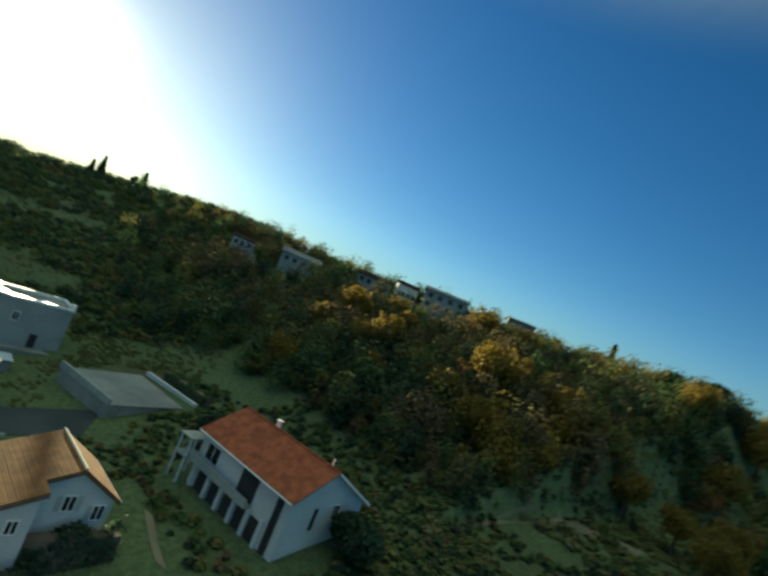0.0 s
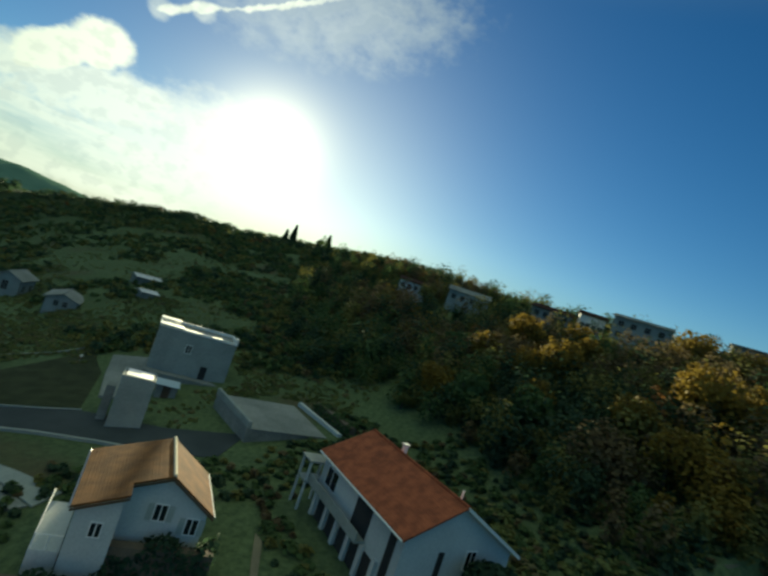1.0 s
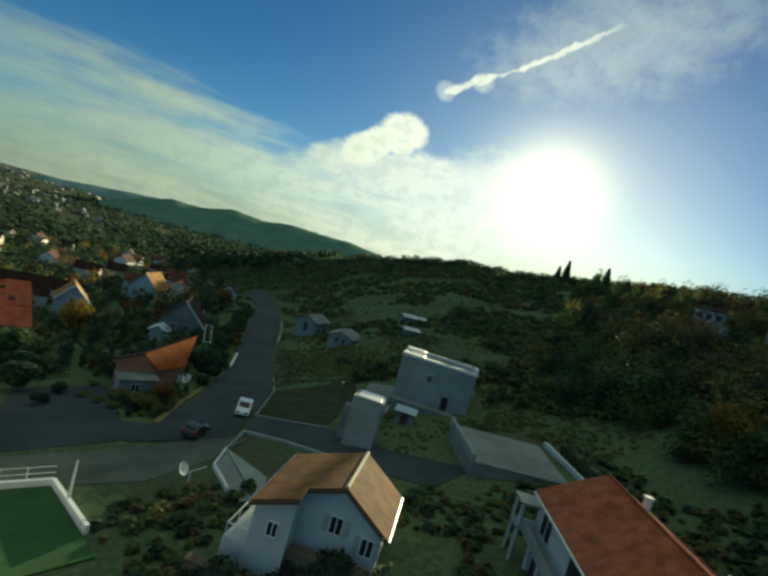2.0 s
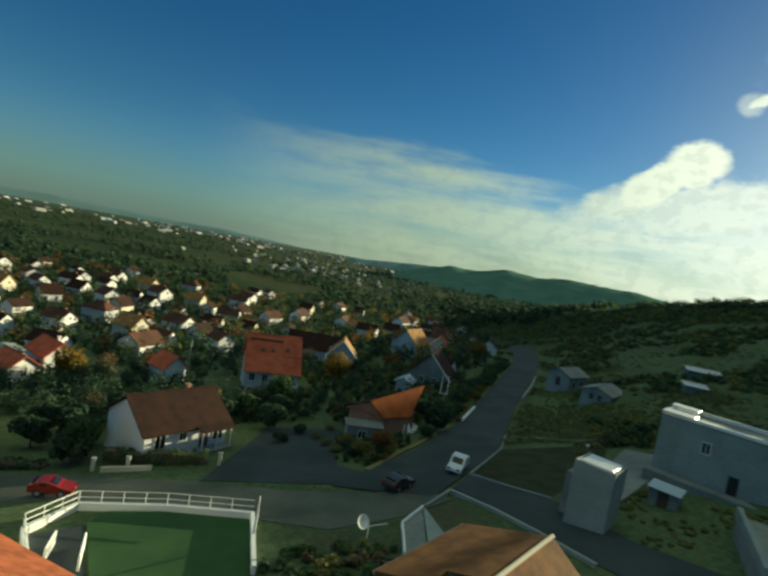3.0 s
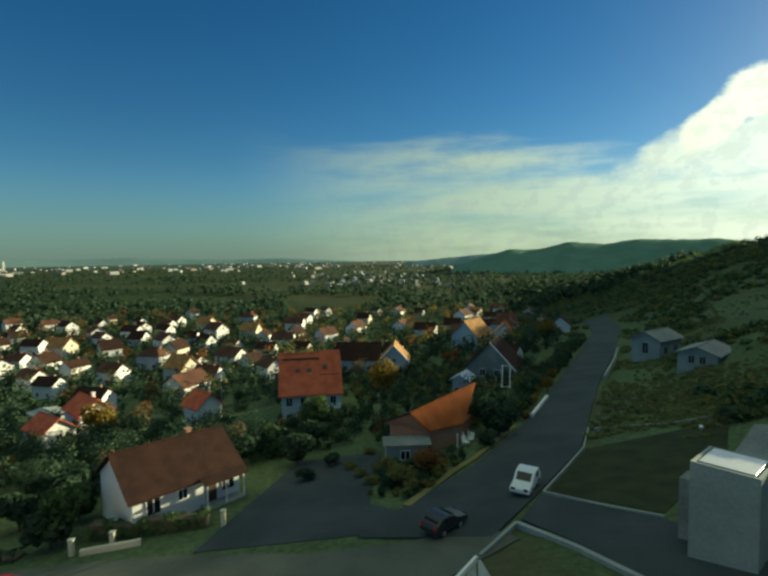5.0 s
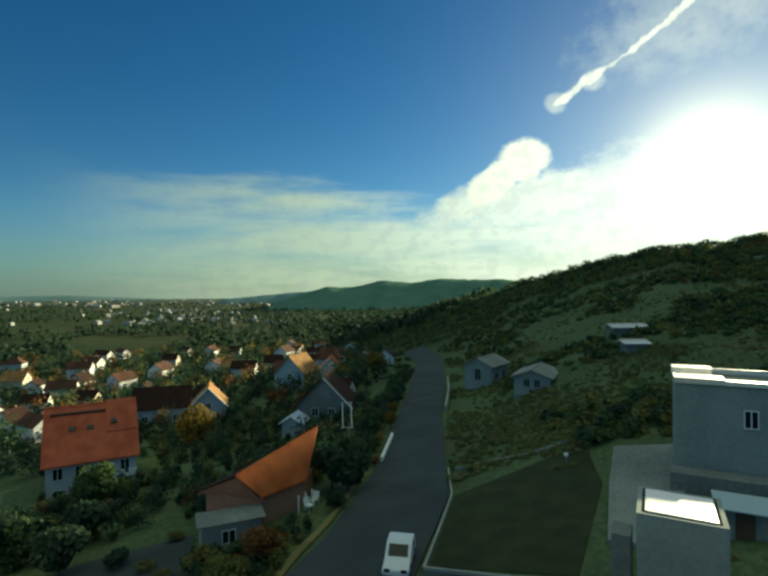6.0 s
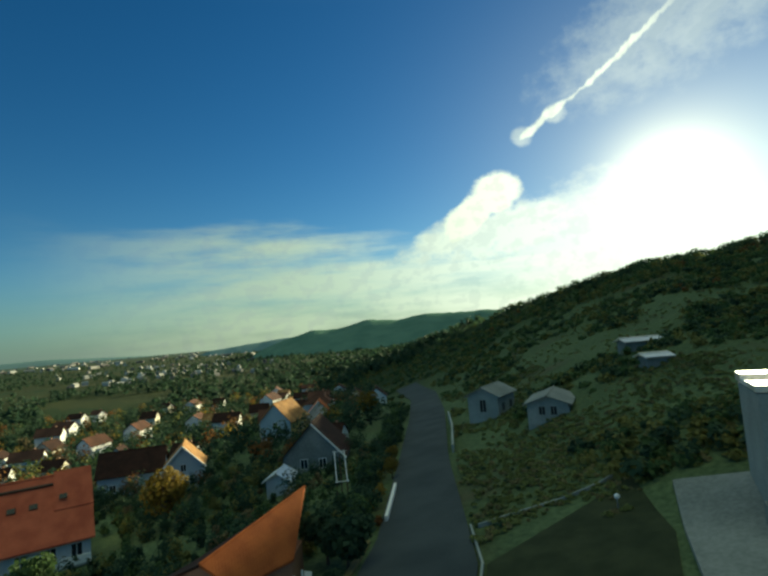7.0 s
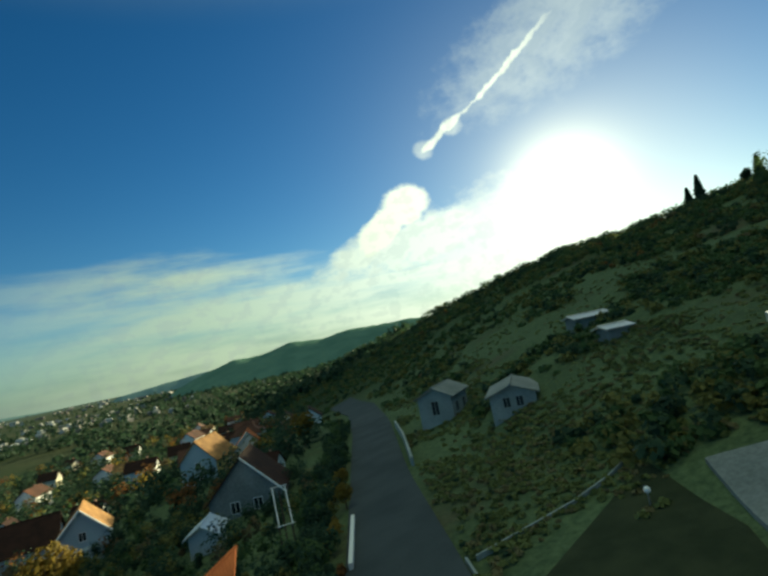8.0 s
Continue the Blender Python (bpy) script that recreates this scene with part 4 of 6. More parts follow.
# pale blue wall colour stands in for white walls in shade
gabled = house("house with ochre roof, white verges and walls blued for shade", 6.8, 108.5, 82.0, 8.0, 7.6, 4.4, 8.4, M_BLUE, M_TILE_OCHRE, base=gz(6.8, 108.5), wins=((-4.03, -1.6, 0.8, 1.0, 1.4, "-x"), (-4.03, 1.6, 0.8, 1.0, 1.4, "-x"), (-4.03, 0, 3.6, 1.0, 1.3, "-x")))
for s in (-1, 1):
    part("verge_board", bar(bmesh.new(), (-4.5, s * 4.3, 4.05), (-4.5, 0, 8.5), 0.16, 0.16, 6), M_PAINT, gabled, "white verge board")
gabled.matrix_world = gabled.matrix_world @ Matrix.Scale(0.85, 4)
part("porch", box(-6.2, -4.05, -3.4, 0.6, -0.5, 2.6, bevel=0.03), M_BLUE, gabled, "pale blue porch")
house("long house with a dark brown roof in the gardens", -1.5, 121, -8, 11.0, 8.0, 4.0, 7.4, M_BLUE, M_TILE_BROWN, base=gz(-1.5, 121), wins=((-3, -4.03, 1, 1.0, 1.3, "-y"), (0, -4.03, 1, 1.0, 1.3, "-y"), (3, -4.03, 1, 1.0, 1.3, "-y")))
dark_gable = house("house with a steep dark roof and white verges in the gardens", 25.0, 88.0, 62.0, 8.5, 9.0, 2.2, 6.8, M_CONCRETE_DARK, M_TILE_BROWN, base=gz(25, 88), wins=((-4.28, -1.4, 0.4, 1.0, 1.3, "-x"), (-4.28, 1.4, 0.4, 1.0, 1.3, "-x")))
part("verge_board", bar(bmesh.new(), (-4.75, -5.0, 1.75), (-4.75, 0, 6.95), 0.12, 0.12, 6), M_PAINT, dark_gable, "white verge board")
lit = house("small house with bright orange roof and white verge", 44.9, 148.0, 70.0, 6.6, 6.0, 3.0, 6.0, M_WHITE, M_TILE_ORANGE, base=gz(44.9, 148.0))
part("verge_board", bar(bmesh.new(), (-3.8, 3.4, 2.7), (-3.8, 0, 6.1), 0.14, 0.14, 6), M_PAINT, lit, "white verge board")
house("low white cottage with bright red tile roof", -56, 81, -38, 7.0, 5.4, 2.6, 4.6, M_WHITE, M_TILE_NEW, wins=((3.53, 0, 0.9, 0.9, 1.1, "+x"), (-1.5, -2.73, 0.9, 0.9, 1.1, "-y")))
house("white house with bright red roof among garden trees", -52.6, 87.5, -42, 7.6, 5.8, 4.2, 6.4, M_WHITE, M_TILE_NEW, stacks=((1.2, 0.4, 5.0, 7.2, 0.5, M_WHITE),), wins=((3.83, 0, 1.0, 0.9, 1.2, "+x"), (3.83, 0, 3.2, 0.7, 0.9, "+x")))
house("white flat-roofed garage behind the cottages", -62, 91, -40, 6.5, 4.5, 3.6, 3.9, M_WHITE, M_CONCRETE, wins=((0, -2.28, 1.0, 1.6, 1.2, "-y"),), category="garage")
house("white house with broad bright red roof beside the meadow", -111, 128, 14, 11.5, 8.0, 3.6, 6.8, M_WHITE, M_TILE_NEW, wins=((5.78, 0, 1.0, 1.0, 1.2, "+x"), (-2, -4.03, 1.0, 1.0, 1.2, "-y")))

# ---- the village in the valley ----
VILLAGE = [(-205, 262, -40), (-152, 262, -45), (-118, 196, -35), (-101, 198, 30), (-72, 169, -40), (-70, 240, -50), (-72, 190, 50), (-123, 177, -30), 
           (-113, 259, -60), (-52, 234, -40), (9, 138, -50), (12, 114, -40), (49, 160, -55), (-15, 210, 35), (3, 278, -40), (-32, 285, -50), (-84, 129, -40), (24, 218, -40),
           (32, 101, -50), (-65, 290, -30), (-104, 270, -45), (40, 207, -40), (-45, 166, -45), (-60, 104, -35)]
rnd = random.Random(4)
spots = list(VILLAGE) + [(-56, 81, 0), (-53, 88, 0), (-62, 91, 0), (-111, 128, 0)]
while len(spots) < 112:
    x, y = (rnd.uniform(-165, -25), rnd.uniform(118, 225)) if len(spots) < 56 else (rnd.uniform(-250, 95), rnd.uniform(105, 330))
    if math.degrees(math.atan2(x, y)) > 24 or math.hypot(x - 32, y - 137) < 15 or math.hypot(x, y) > 345 or any(math.hypot(x - a, y - b) < 13.5 for a, b, _ in spots):
        continue
    spots.append((x, y, rnd.choice((-62, -50, -45, -38, -30, 40, 52))))
kinds = []
for wall, roof, what in ((M_WHITE, M_TILE_VILLAGE, "white village house with dull red roof"), (M_WHITE, M_TILE_BROWN, "white village house with brown tile roof"),
                         (M_CREAM, M_TILE_OCHRE, "cream village house with ochre tile roof"), (M_WHITE, M_TILE_BROWN, "tall white house with dark brown roof"),
                         (M_PLASTER, M_TILE_VILLAGE, "grey village house with red tile roof"), (M_WHITE, M_TILE_VILLAGE, "low white house with weathered red roof"), (M_CREAM, M_TILE_BROWN, "cream village house with dark brown roof")):
    kinds.append((wall, roof, what, rnd.uniform(7.2, 9.6), rnd.uniform(6, 7.6), rnd.choice((3.4, 4.2, 5.0)), rnd.uniform(2.2, 3.2)))
made = {}
spots = [s for s in spots if s[2] and all(math.hypot(s[0] - a, s[1] - b) > 11 for a, b in ((6.8, 108.5), (-1.5, 121), (25, 88), (44.9, 148.0)))]
spots += [(6.8, 108.5, 0), (-1.5, 121, 0), (25, 88, 0)]
for i, (x, y, rot) in enumerate(s for s in spots if s[2]):
    k = i % 7 if i < 24 else rnd.choice((0, 1, 1, 1, 2, 3, 3, 3, 5, 5, 6))
    wall, roof, what, L, W, e, r = kinds[k]
    rot += 16 + rnd.uniform(-8, 8)
    if k in made:
        size = rnd.uniform(0.72, 0.98) * (0.8 if y < 150 and x > -30 else 1.0)
        copy_thing(made[k], pose(x, y, gz(x, y), 0, 0, rot) @ Matrix.Scale(size, 4))
    else:
        made[k] = house(what, x, y, rot, L, W, e, e + r, wall, roof, hip=k == 4, group="village houses",
                        stacks=((L * 0.2, 0.5, e + 0.5, e + r + 0.6, 0.5, M_BLOCK),),
                        wins=((-L / 4, -W / 2 - 0.03, 1, 1.1, 1.3, "-y"), (L / 4, -W / 2 - 0.03, 1, 1.1, 1.3, "-y"), (L / 2 + 0.03, 0, 1, 1.0, 1.3, "+x"), (L / 2 + 0.03, 0.4, e - 0.4, 0.8, 1.0, "+x")))

# houses along the crest of the hill
for x, y, rot, L, W, e, rr, wall, roof, what in (
        (113, -2, 5, 11, 7, 3.4, 4.6, M_CONCRETE, M_CONCRETE_DARK, "long weathered grey house below the crest"), (112, -24, -6, 10, 7, 3.2, 4.2, M_CONCRETE_DARK, M_TILE_BROWN, "low grey house with a dark roof on the crest"),
        (107, -33, 0, 6, 5, 4.4, 5.2, M_WHITE, M_TILE_BROWN, "small white house with a dark roof on the crest"), (100, -43, -12, 12, 8, 5.4, 6.2, M_CONCRETE, M_CONCRETE_DARK, "long grey two-storey house on the crest"),
        (92, -62, -16, 7, 6, 4.8, 5.2, M_CONCRETE_DARK, M_CONCRETE_DARK, "dark square house on the crest"), (114, 14, 10, 8, 6, 3.2, 4.2, M_PLASTER, M_TILE_BROWN, "grey house with a dark roof among trees")):
    house(what, x, y, 90 + rot, L, W, e, rr, wall, roof, group="hill houses", base=gz(x, y) + 1.2,
          wins=[(wx * L, W / 2 + 0.03, wz, 1.1, 1.2, "+y", False, M_DARK, wall) for wx in (-0.34, -0.1, 0.14, 0.36) for wz in ((0.9, 3.4) if e > 5 else (1.2,))])
# ruin and sheds on the lower slope
house("pale weathered outbuilding with dark panels for openings on the slope", 51, 77, 30, 7.0, 5.0, 3.2, 4.4, M_CONCRETE, M_CONCRETE_DARK, base=gz(51, 77) + 0.1, group="slope buildings", wins=((-1.6, -2.53, 0.8, 1.0, 1.2, "-y", False, M_DARK, M_CONCRETE), (1.6, -2.53, 0.8, 1.0, 1.2, "-y", False, M_DARK, M_CONCRETE), (-3.53, 0, 0.8, 1.0, 1.8, "-x", False, M_DARK, M_CONCRETE)))
house("pale low barn with two dark windows on the slope", 48.5, 61, 40, 8.0, 5.0, 2.0, 2.9, M_CONCRETE, M_CONCRETE_DARK, base=gz(48.5, 61) - 0.6, group="slope buildings", wins=((-4.03, -0.7, 0.7, 0.7, 1.0, "-x", False, M_DARK, M_CONCRETE), (-4.03, 0.7, 0.7, 0.7, 1.0, "-x", False, M_DARK, M_CONCRETE)))
house("shed with shining sheet roof on the slope", 71, 64.5, -25, 5.5, 3.0, 1.5, 1.9, M_CONCRETE_DARK, M_SHEET, base=gz(71, 64.5) - 0.6, group="slope buildings")
house("small shed with shining sheet roof on the slope", 60, 54, -25, 3, 2.4, 1.4, 1.7, M_CONCRETE_DARK, M_SHEET, base=gz(60, 54) - 0.5, group="slope buildings")
strip("pavement_yard", [(21.4, 23.6), (28.4, 29.8), (33.8, 34.2)], [(23.5, 20.3), (30, 25), (36.4, 30)], 0.3, M_CONCRETE_DARK, "raised pale concrete yard behind the block building", "yard", thick=1.2)

# ---- walls, fences, poles ----
wall_run("wall_lane_west", [(8.4, 23.9), (10.7, 19.6), (12.6, 14.8), (14.2, 10)], 0.28, 0.36, M_CONCRETE, "low concrete wall along the lane")
wall_run("wall_lane_east", [(22.5, 43.0), (19.2, 37), (15.4, 32.4), (12.0, 28.4), (14.8, 24.6), (17.4, 21.6)], 0.2, 0.15, M_CONCRETE, "low concrete kerb wall of a dark field")
wall_run("wall_field", [(22.8, 42.4), (29.5, 40.4), (36, 39.4)], 0.22, 0.12, M_CONCRETE, "thin pale fence line across the field")
wall_run("wall_hillfoot", [(36, 66), (45, 80), (52, 92)], 0.9, 0.3, M_CONCRETE, "low retaining wall beside the road")
wall_run("wall_garden", [(5.0, 20.4), (6.2, 21.6), (8.4, 23.9)], 0.3, 0.2, M_CONCRETE, "low concrete garden wall along the road")
wall_run("wall_lawn", [(-24.7, 17.5), (-22.7, 21.6), (-16, 20.8), (-9.3, 19.0), (-8.7, 11)], 0.45, 0.3, M_PAINT, "white plinth wall round the lawn", lift=0.2)
wall_run("wall_pillar", [(19.2, 51.0), (21.6, 55.0), (24.6, 60)], 0.5, 0.3, M_WHITE, "thin pale wall beside the road")
strip("pavement_drive", [(4.75, 20.0), (3.6, 14.6), (2.4, 9.5)], [(4.95, 20.1), (5.2, 14.4), (5.0, 9.6)], 0.13, M_CONCRETE, "pale concrete drive that narrows to the garden wall", "drive")
strip("pavement_terrace", [(2.3, 17.0), (1.9, 14.8), (1.0, 10.4)], [(4.6, 19.7), (3.45, 14.6), (2.3, 9.8)], 0.11, M_CONCRETE_DARK, "grey-blue paved terrace beside the pale drive", "terrace")
wall_run("wall_terrace", [(4.7, 20.1), (2.2, 17.1), (1.8, 14.8), (1.3, 12.4)], 0.4, 0.16, M_PAINT, "low white wall round the terrace")
house("shed with a pale blue sheet roof", 16.2, 76.5, 60, 3.4, 2.8, 2.0, 2.8, M_PLASTER, M_SHEET)
strip("path_hill", [(20, -34), (23.4, -40.8), (26, -48.7), (24.8, -54.6), (20.7, -61.2), (15, -68)], [(18, -35), (21.6, -41.4), (23.6, -48.7), (22.6, -53.6), (19, -59.6), (13.6, -66.4)], 0.06, M_GRAVEL, "pale dirt path crossing the slope", "path")
strip("path_house", [(8.6, -4.4), (5.2, -6.1), (2.9, -7.4)], [(7.9, -5.4), (4.6, -7.0), (2.3, -8.4)], 0.07, M_GRAVEL, "pale gravel path between the two houses", "path")
# the yard takes the darker asphalt colour to imitate its shade
strip("road_yard", [(-14.5, 27.6), (-13, 33), (-11.5, 38), (-9, 47)], [(5.5, 25.2), (-1.5, 31.5), (-0.8, 37), (0.5, 46)], 0.064, M_ASPHALT_DARK, "asphalt yard between the houses, darkened for shade", "yard")
wall_run("wall_yard", [(-24, 30.3), (-19.5, 30.6)], 0.5, 0.3, M_CREAM, "low cream yard wall beside the street")


def railing(points, height, spacing, label):
    f = thing("fence", pose(points[0][0], points[0][1], gz(*points[0])), label, "fence")
    z0 = gz(*points[0])
    for (ax, ay), (bx, by) in zip(points, points[1:]):
        n = max(2, int(math.hypot(bx - ax, by - ay) / spacing))
        for i in range(n):
            x, y = ax + (bx - ax) * i / n - points[0][0], ay + (by - ay) * i / n - points[0][1]
            z = gz(x + points[0][0], y + points[0][1]) - z0 + 0.7
            part("post", bar(bmesh.new(), (x, y, z), (x, y, z + height), 0.04), M_PAINT, f)
        a = (ax - points[0][0], ay - points[0][1], gz(ax, ay) - z0 + 0.7)
        b = (bx - points[0][0], by - points[0][1], gz(bx, by) - z0 + 0.7)
        for h in (0.45, 1.0):
            part("rail", bar(bmesh.new(), (a[0], a[1], a[2] + height * h), (b[0], b[1], b[2] + height * h), 0.035), M_PAINT, f)
    return f


railing([(-24.7, 17.5), (-22.7, 21.6), (-16, 20.8), (-9.3, 19.0)], 0.9, 1.5, "white railing on the plinth round the lawn")
railing([(-24.7, 17.5), (-22.7, 13.4), (-20.7, 9.4)], 0.9, 1.5, "white railing down the edge of the lawn")
wall_run("wall_lawn_west", [(-24.7, 17.5), (-22.7, 13.4), (-20.7, 9.4)], 0.45, 0.3, M_PAINT, "white plinth wall down the lawn's edge", lift=0.2)
pole = thing("pole", pose(-9.0, 15.4, gz(-9.0, 15.4)), "tapered white pole at the edge of the lawn", "pole")
part("shaft", bar(bmesh.new(), (0, 0, -0.3), (0, 0, 3.4), 0.14, 0.05), M_PAINT, pole)


def stair_rail(ax, ay, bx, by):
    """A short white rail of upright slats beside the steps at the lawn's corner."""
    f = thing("stair_rail", pose(ax, ay, gz(ax, ay)), "white slatted rail beside the lawn steps", "railing", "stair rails")
    n, dz = 9, gz(bx, by) - gz(ax, ay)
    for i in range(n + 1):
        x, y, z = (bx - ax) * i / n, (by - ay) * i / n, dz * i / n
        part("slat", box(x - 0.07, x + 0.07, y - 0.03, y + 0.03, z - 0.1, z + 1.05), M_PAINT, f)
    for h in (0.3, 1.05):
        part("rail", bar(bmesh.new(), (0, 0, h), (bx - ax, by - ay, dz + h), 0.07, 0.07, 6), M_PAINT, f)


stair_rail(-19.2, 12.2, -20.0, 15.4)
stair_rail(-21.6, 13.4, -22.0, 15.8)
def open_frame(x, y, rot):
    """A bare roof frame: two posts and two sloping rafters tied by battens."""
    f = thing("pergola", pose(x, y, gz(x, y), 0, 0, rot), "bare white timber frame with sloping rafters in a garden", "pergola")
    for s in (-0.55, 0.55):
        part("post", box(s - 0.07, s + 0.07, -0.07, 0.07, -0.3, 3.4), M_WOOD, f, "dark post")
        part("rafter", bar(bmesh.new(), (s, -1.4, 2.4), (s, 2.0, 4.7), 0.055, 0.055, 6), M_PAINT, f)
    for k in (0.0, 1.0):
        part("batten", bar(bmesh.new(), (-0.75, -1.4 + 3.4 * k, 2.5 + 2.3 * k), (0.75, -1.4 + 3.4 * k, 2.5 + 2.3 * k), 0.04, 0.04, 6), M_PAINT, f)
    part("rear_post", box(-0.07, 0.07, 1.7, 1.84, -0.3, 4.5), M_WOOD, f, "dark post")


open_frame(19.3, 62.0, -18)
bollard = thing("bollard_lamp", pose(29.8, 35.6, gz(29.8, 35.6)), "small white globe lamp on a short post in the field", "lamp")
part("post", bar(bmesh.new(), (0, 0, -0.3), (0, 0, 0.7), 0.05), M_STEEL, bollard)
bm = bmesh.new()
bmesh.ops.create_icosphere(bm, subdivisions=2, radius=0.2, matrix=pose(0, 0, 0.85))
part("globe", bm, M_PAINT, bollard, "white opal globe")


def street_lamp(x, y, height, label):
    p = thing("street_lamp", pose(x, y, gz(x, y)), label, "street lamp", "street lamps")
    part("post", bar(bmesh.new(), (0, 0, -0.3), (0, 0, height), 0.12, 0.06), M_STEEL, p)
    part("arm", bar(bmesh.new(), (0, 0, height - 0.05), (1.2, 0, height + 0.2), 0.05, 0.04), M_STEEL, p)
    part("lamp_head", box(1.1, 1.7, -0.12, 0.12, height + 0.12, height + 0.25, bevel=0.03), M_STEEL, p)


street_lamp(-25.2, 77.0, 9.0, "tall grey street lamp behind the bungalow")

# ---- vehicles ----


def vehicle(name, label, x, y, rot, size, paint):
    L, W, H = size
    v = thing(name, pose(x, y, gz(x, y) + 0.1, 0, 0, rot), label, "car")
    prof = [(-L / 2, 0.35), (L / 2, 0.35), (L / 2, 0.7), (L / 2 - 1.0, 0.92), (L / 2 - 1.7, H - 0.05), (L / 2 - 2.1, H), (-L / 2 + 0.7, H), (-L / 2 + 0.1, 0.95), (-L / 2, 0.8)]
    bm = bmesh.new()
    a = [bm.verts.new((px, -W / 2, pz)) for px, pz in prof]
    b = [bm.verts.new((px, W / 2, pz)) for px, pz in prof]
    bm.faces.new(a)
    bm.faces.new(b[::-1])
    n = len(prof)
    for i in range(n):
        bm.faces.new((a[(i + 1) % n], a[i], b[i], b[(i + 1) % n]))
    bmesh.ops.recalc_face_normals(bm, faces=bm.faces)
    bmesh.ops.bevel(bm, geom=bm.edges[:], offset=0.07, segments=2, affect="EDGES", profile=0.5)
    part("body", bm, paint, v)
    glass_z0, glass_z1 = 0.98, H - 0.12
    for s in (-1, 1):
        part("side_window", box(-L / 2 + 0.9, L / 2 - 2.0, s * W / 2 - 0.012, s * W / 2 + 0.012, glass_z0, glass_z1, bevel=0.005), M_GLASS, v)
    part("rear_window", box(-L / 2 + 0.28, -L / 2 + 0.42, -W / 2 + 0.25, W / 2 - 0.25, glass_z0, glass_z1), M_GLASS, v)
    shield = turned(box(-0.02, 0.02, -W / 2 + 0.2, W / 2 - 0.2, -0.36, 0.36), pose(L / 2 - 1.33, 0, (glass_z0 + glass_z1) / 2, 0, -50, 0))
    part("windscreen", shield, M_GLASS, v)
    for sx in (-L / 2 + 0.8, L / 2 - 0.85):
        for s in (-1, 1):
            w = part("wheel", bar(bmesh.new(), (sx, s * (W / 2 - 0.2), 0.32), (sx, s * (W / 2 + 0.02), 0.32), 0.32, 0.32, 16), M_RUBBER, v)
            part("rim", bar(bmesh.new(), (sx, s * (W / 2 + 0.015), 0.32), (sx, s * (W / 2 + 0.035), 0.32), 0.19, 0.17, 12), M_STEEL, w)
    for s in (-1, 1):
        part("tail_lamp", box(-L / 2 - 0.02, -L / 2 + 0.05, s * (W / 2 - 0.28), s * (W / 2 - 0.08), 0.72, 0.95), M_LAMP_RED, v)
        part("headlamp", box(L / 2 - 0.06, L / 2 + 0.015, s * (W / 2 - 0.45), s * (W / 2 - 0.12), 0.58, 0.74), M_GLASS, v)
    return v


vehicle("car", "red hatchback parked beside the village street", -25.9, 24.9, 4.0, (3.4, 1.5, 1.3), M_RED_PAINT)
vehicle("car", "small white hatchback on the road along the hill", 11.0, 29.6, 236.0, (3.6, 1.55, 1.5), M_WHITE_CAR)
vehicle("car", "black car parked at the road edge", 3.6, 24.9, 40.0, (3.4, 1.55, 1.35), M_GREY_CAR)

dish = thing("satellite_dish", pose(-1.0, 14.6, gz(-1.0, 14.6), 0, 0, 30), "white satellite dish on a short mast in the yard", "satellite dish")
part("mast", bar(bmesh.new(), (0, 0, -0.3), (0, 0, 1.3), 0.05), M_PAINT, dish)
bm = bmesh.new()
bmesh.ops.create_uvsphere(bm, u_segments=20, v_segments=12, radius=1.2)
bmesh.ops.delete(bm, geom=[v for v in bm.verts if v.co.z > -0.75], context="VERTS")
bmesh.ops.solidify(bm, geom=bm.faces[:], thickness=0.03)
bmesh.ops.scale(bm, vec=(0.62, 0.62, 0.62), verts=bm.verts)
part("reflector", turned(bm, pose(0, 0.2, 1.55, 60, 0, 0)), M_PAINT, dish)
part("feed_arm", bar(bmesh.new(), (0, 0, 1.3), (1.3, -0.5, 1.5), 0.035), M_PAINT, dish)

# ---- trees ----
LEAF = np.array([(-0.5, -0.35, 0), (0.5, -0.35, 0.08), (0.5, 0.35, 0), (-0.5, 0.35, 0.08)])


def crown_points(seed, n, lobes, radius, height):
    """Places on the uneven shell of a crown made of several overlapping lobes, base at z = 0, unit: metres."""
    r = np.random.RandomState(seed)
    c = np.stack([r.uniform(-0.45, 0.45, lobes) * radius, r.uniform(-0.45, 0.45, lobes) * radius, r.uniform(0.3, 0.8, lobes) * height], 1)
    s = r.uniform(0.45, 0.75, lobes) * radius
    k = r.randint(0, lobes, n)
    d = r.normal(size=(n, 3))
    d /= np.linalg.norm(d, axis=1)[:, None]
    p = c[k] + d * (s[k] * r.uniform(0.55, 1.05, n) ** 0.6)[:, None] * np.array([1, 1, height / radius * 0.42])
    return p, d


def leaf_quads(p, d, size, seed, scatter=0.7):
    """One bent quad at each place, roughly facing outwards, with some scatter."""
    r = np.random.RandomState(seed)
    n = len(p)
    d = d + r.normal(size=(n, 3)) * scatter
    d /= np.linalg.norm(d, axis=1)[:, None]
    a = np.cross(d, r.normal(size=(n, 3)))
    a /= np.linalg.norm(a, axis=1)[:, None]
    b = np.cross(d, a)
    s = (size * r.uniform(0.6, 1.3, n))[:, None, None]
    v = p[:, None, :] + s * (LEAF[None, :, 0:1] * a[:, None] + LEAF[None, :, 1:2] * b[:, None] + LEAF[None, :, 2:3] * 3 * d[:, None])
    return v.reshape(-1, 3)


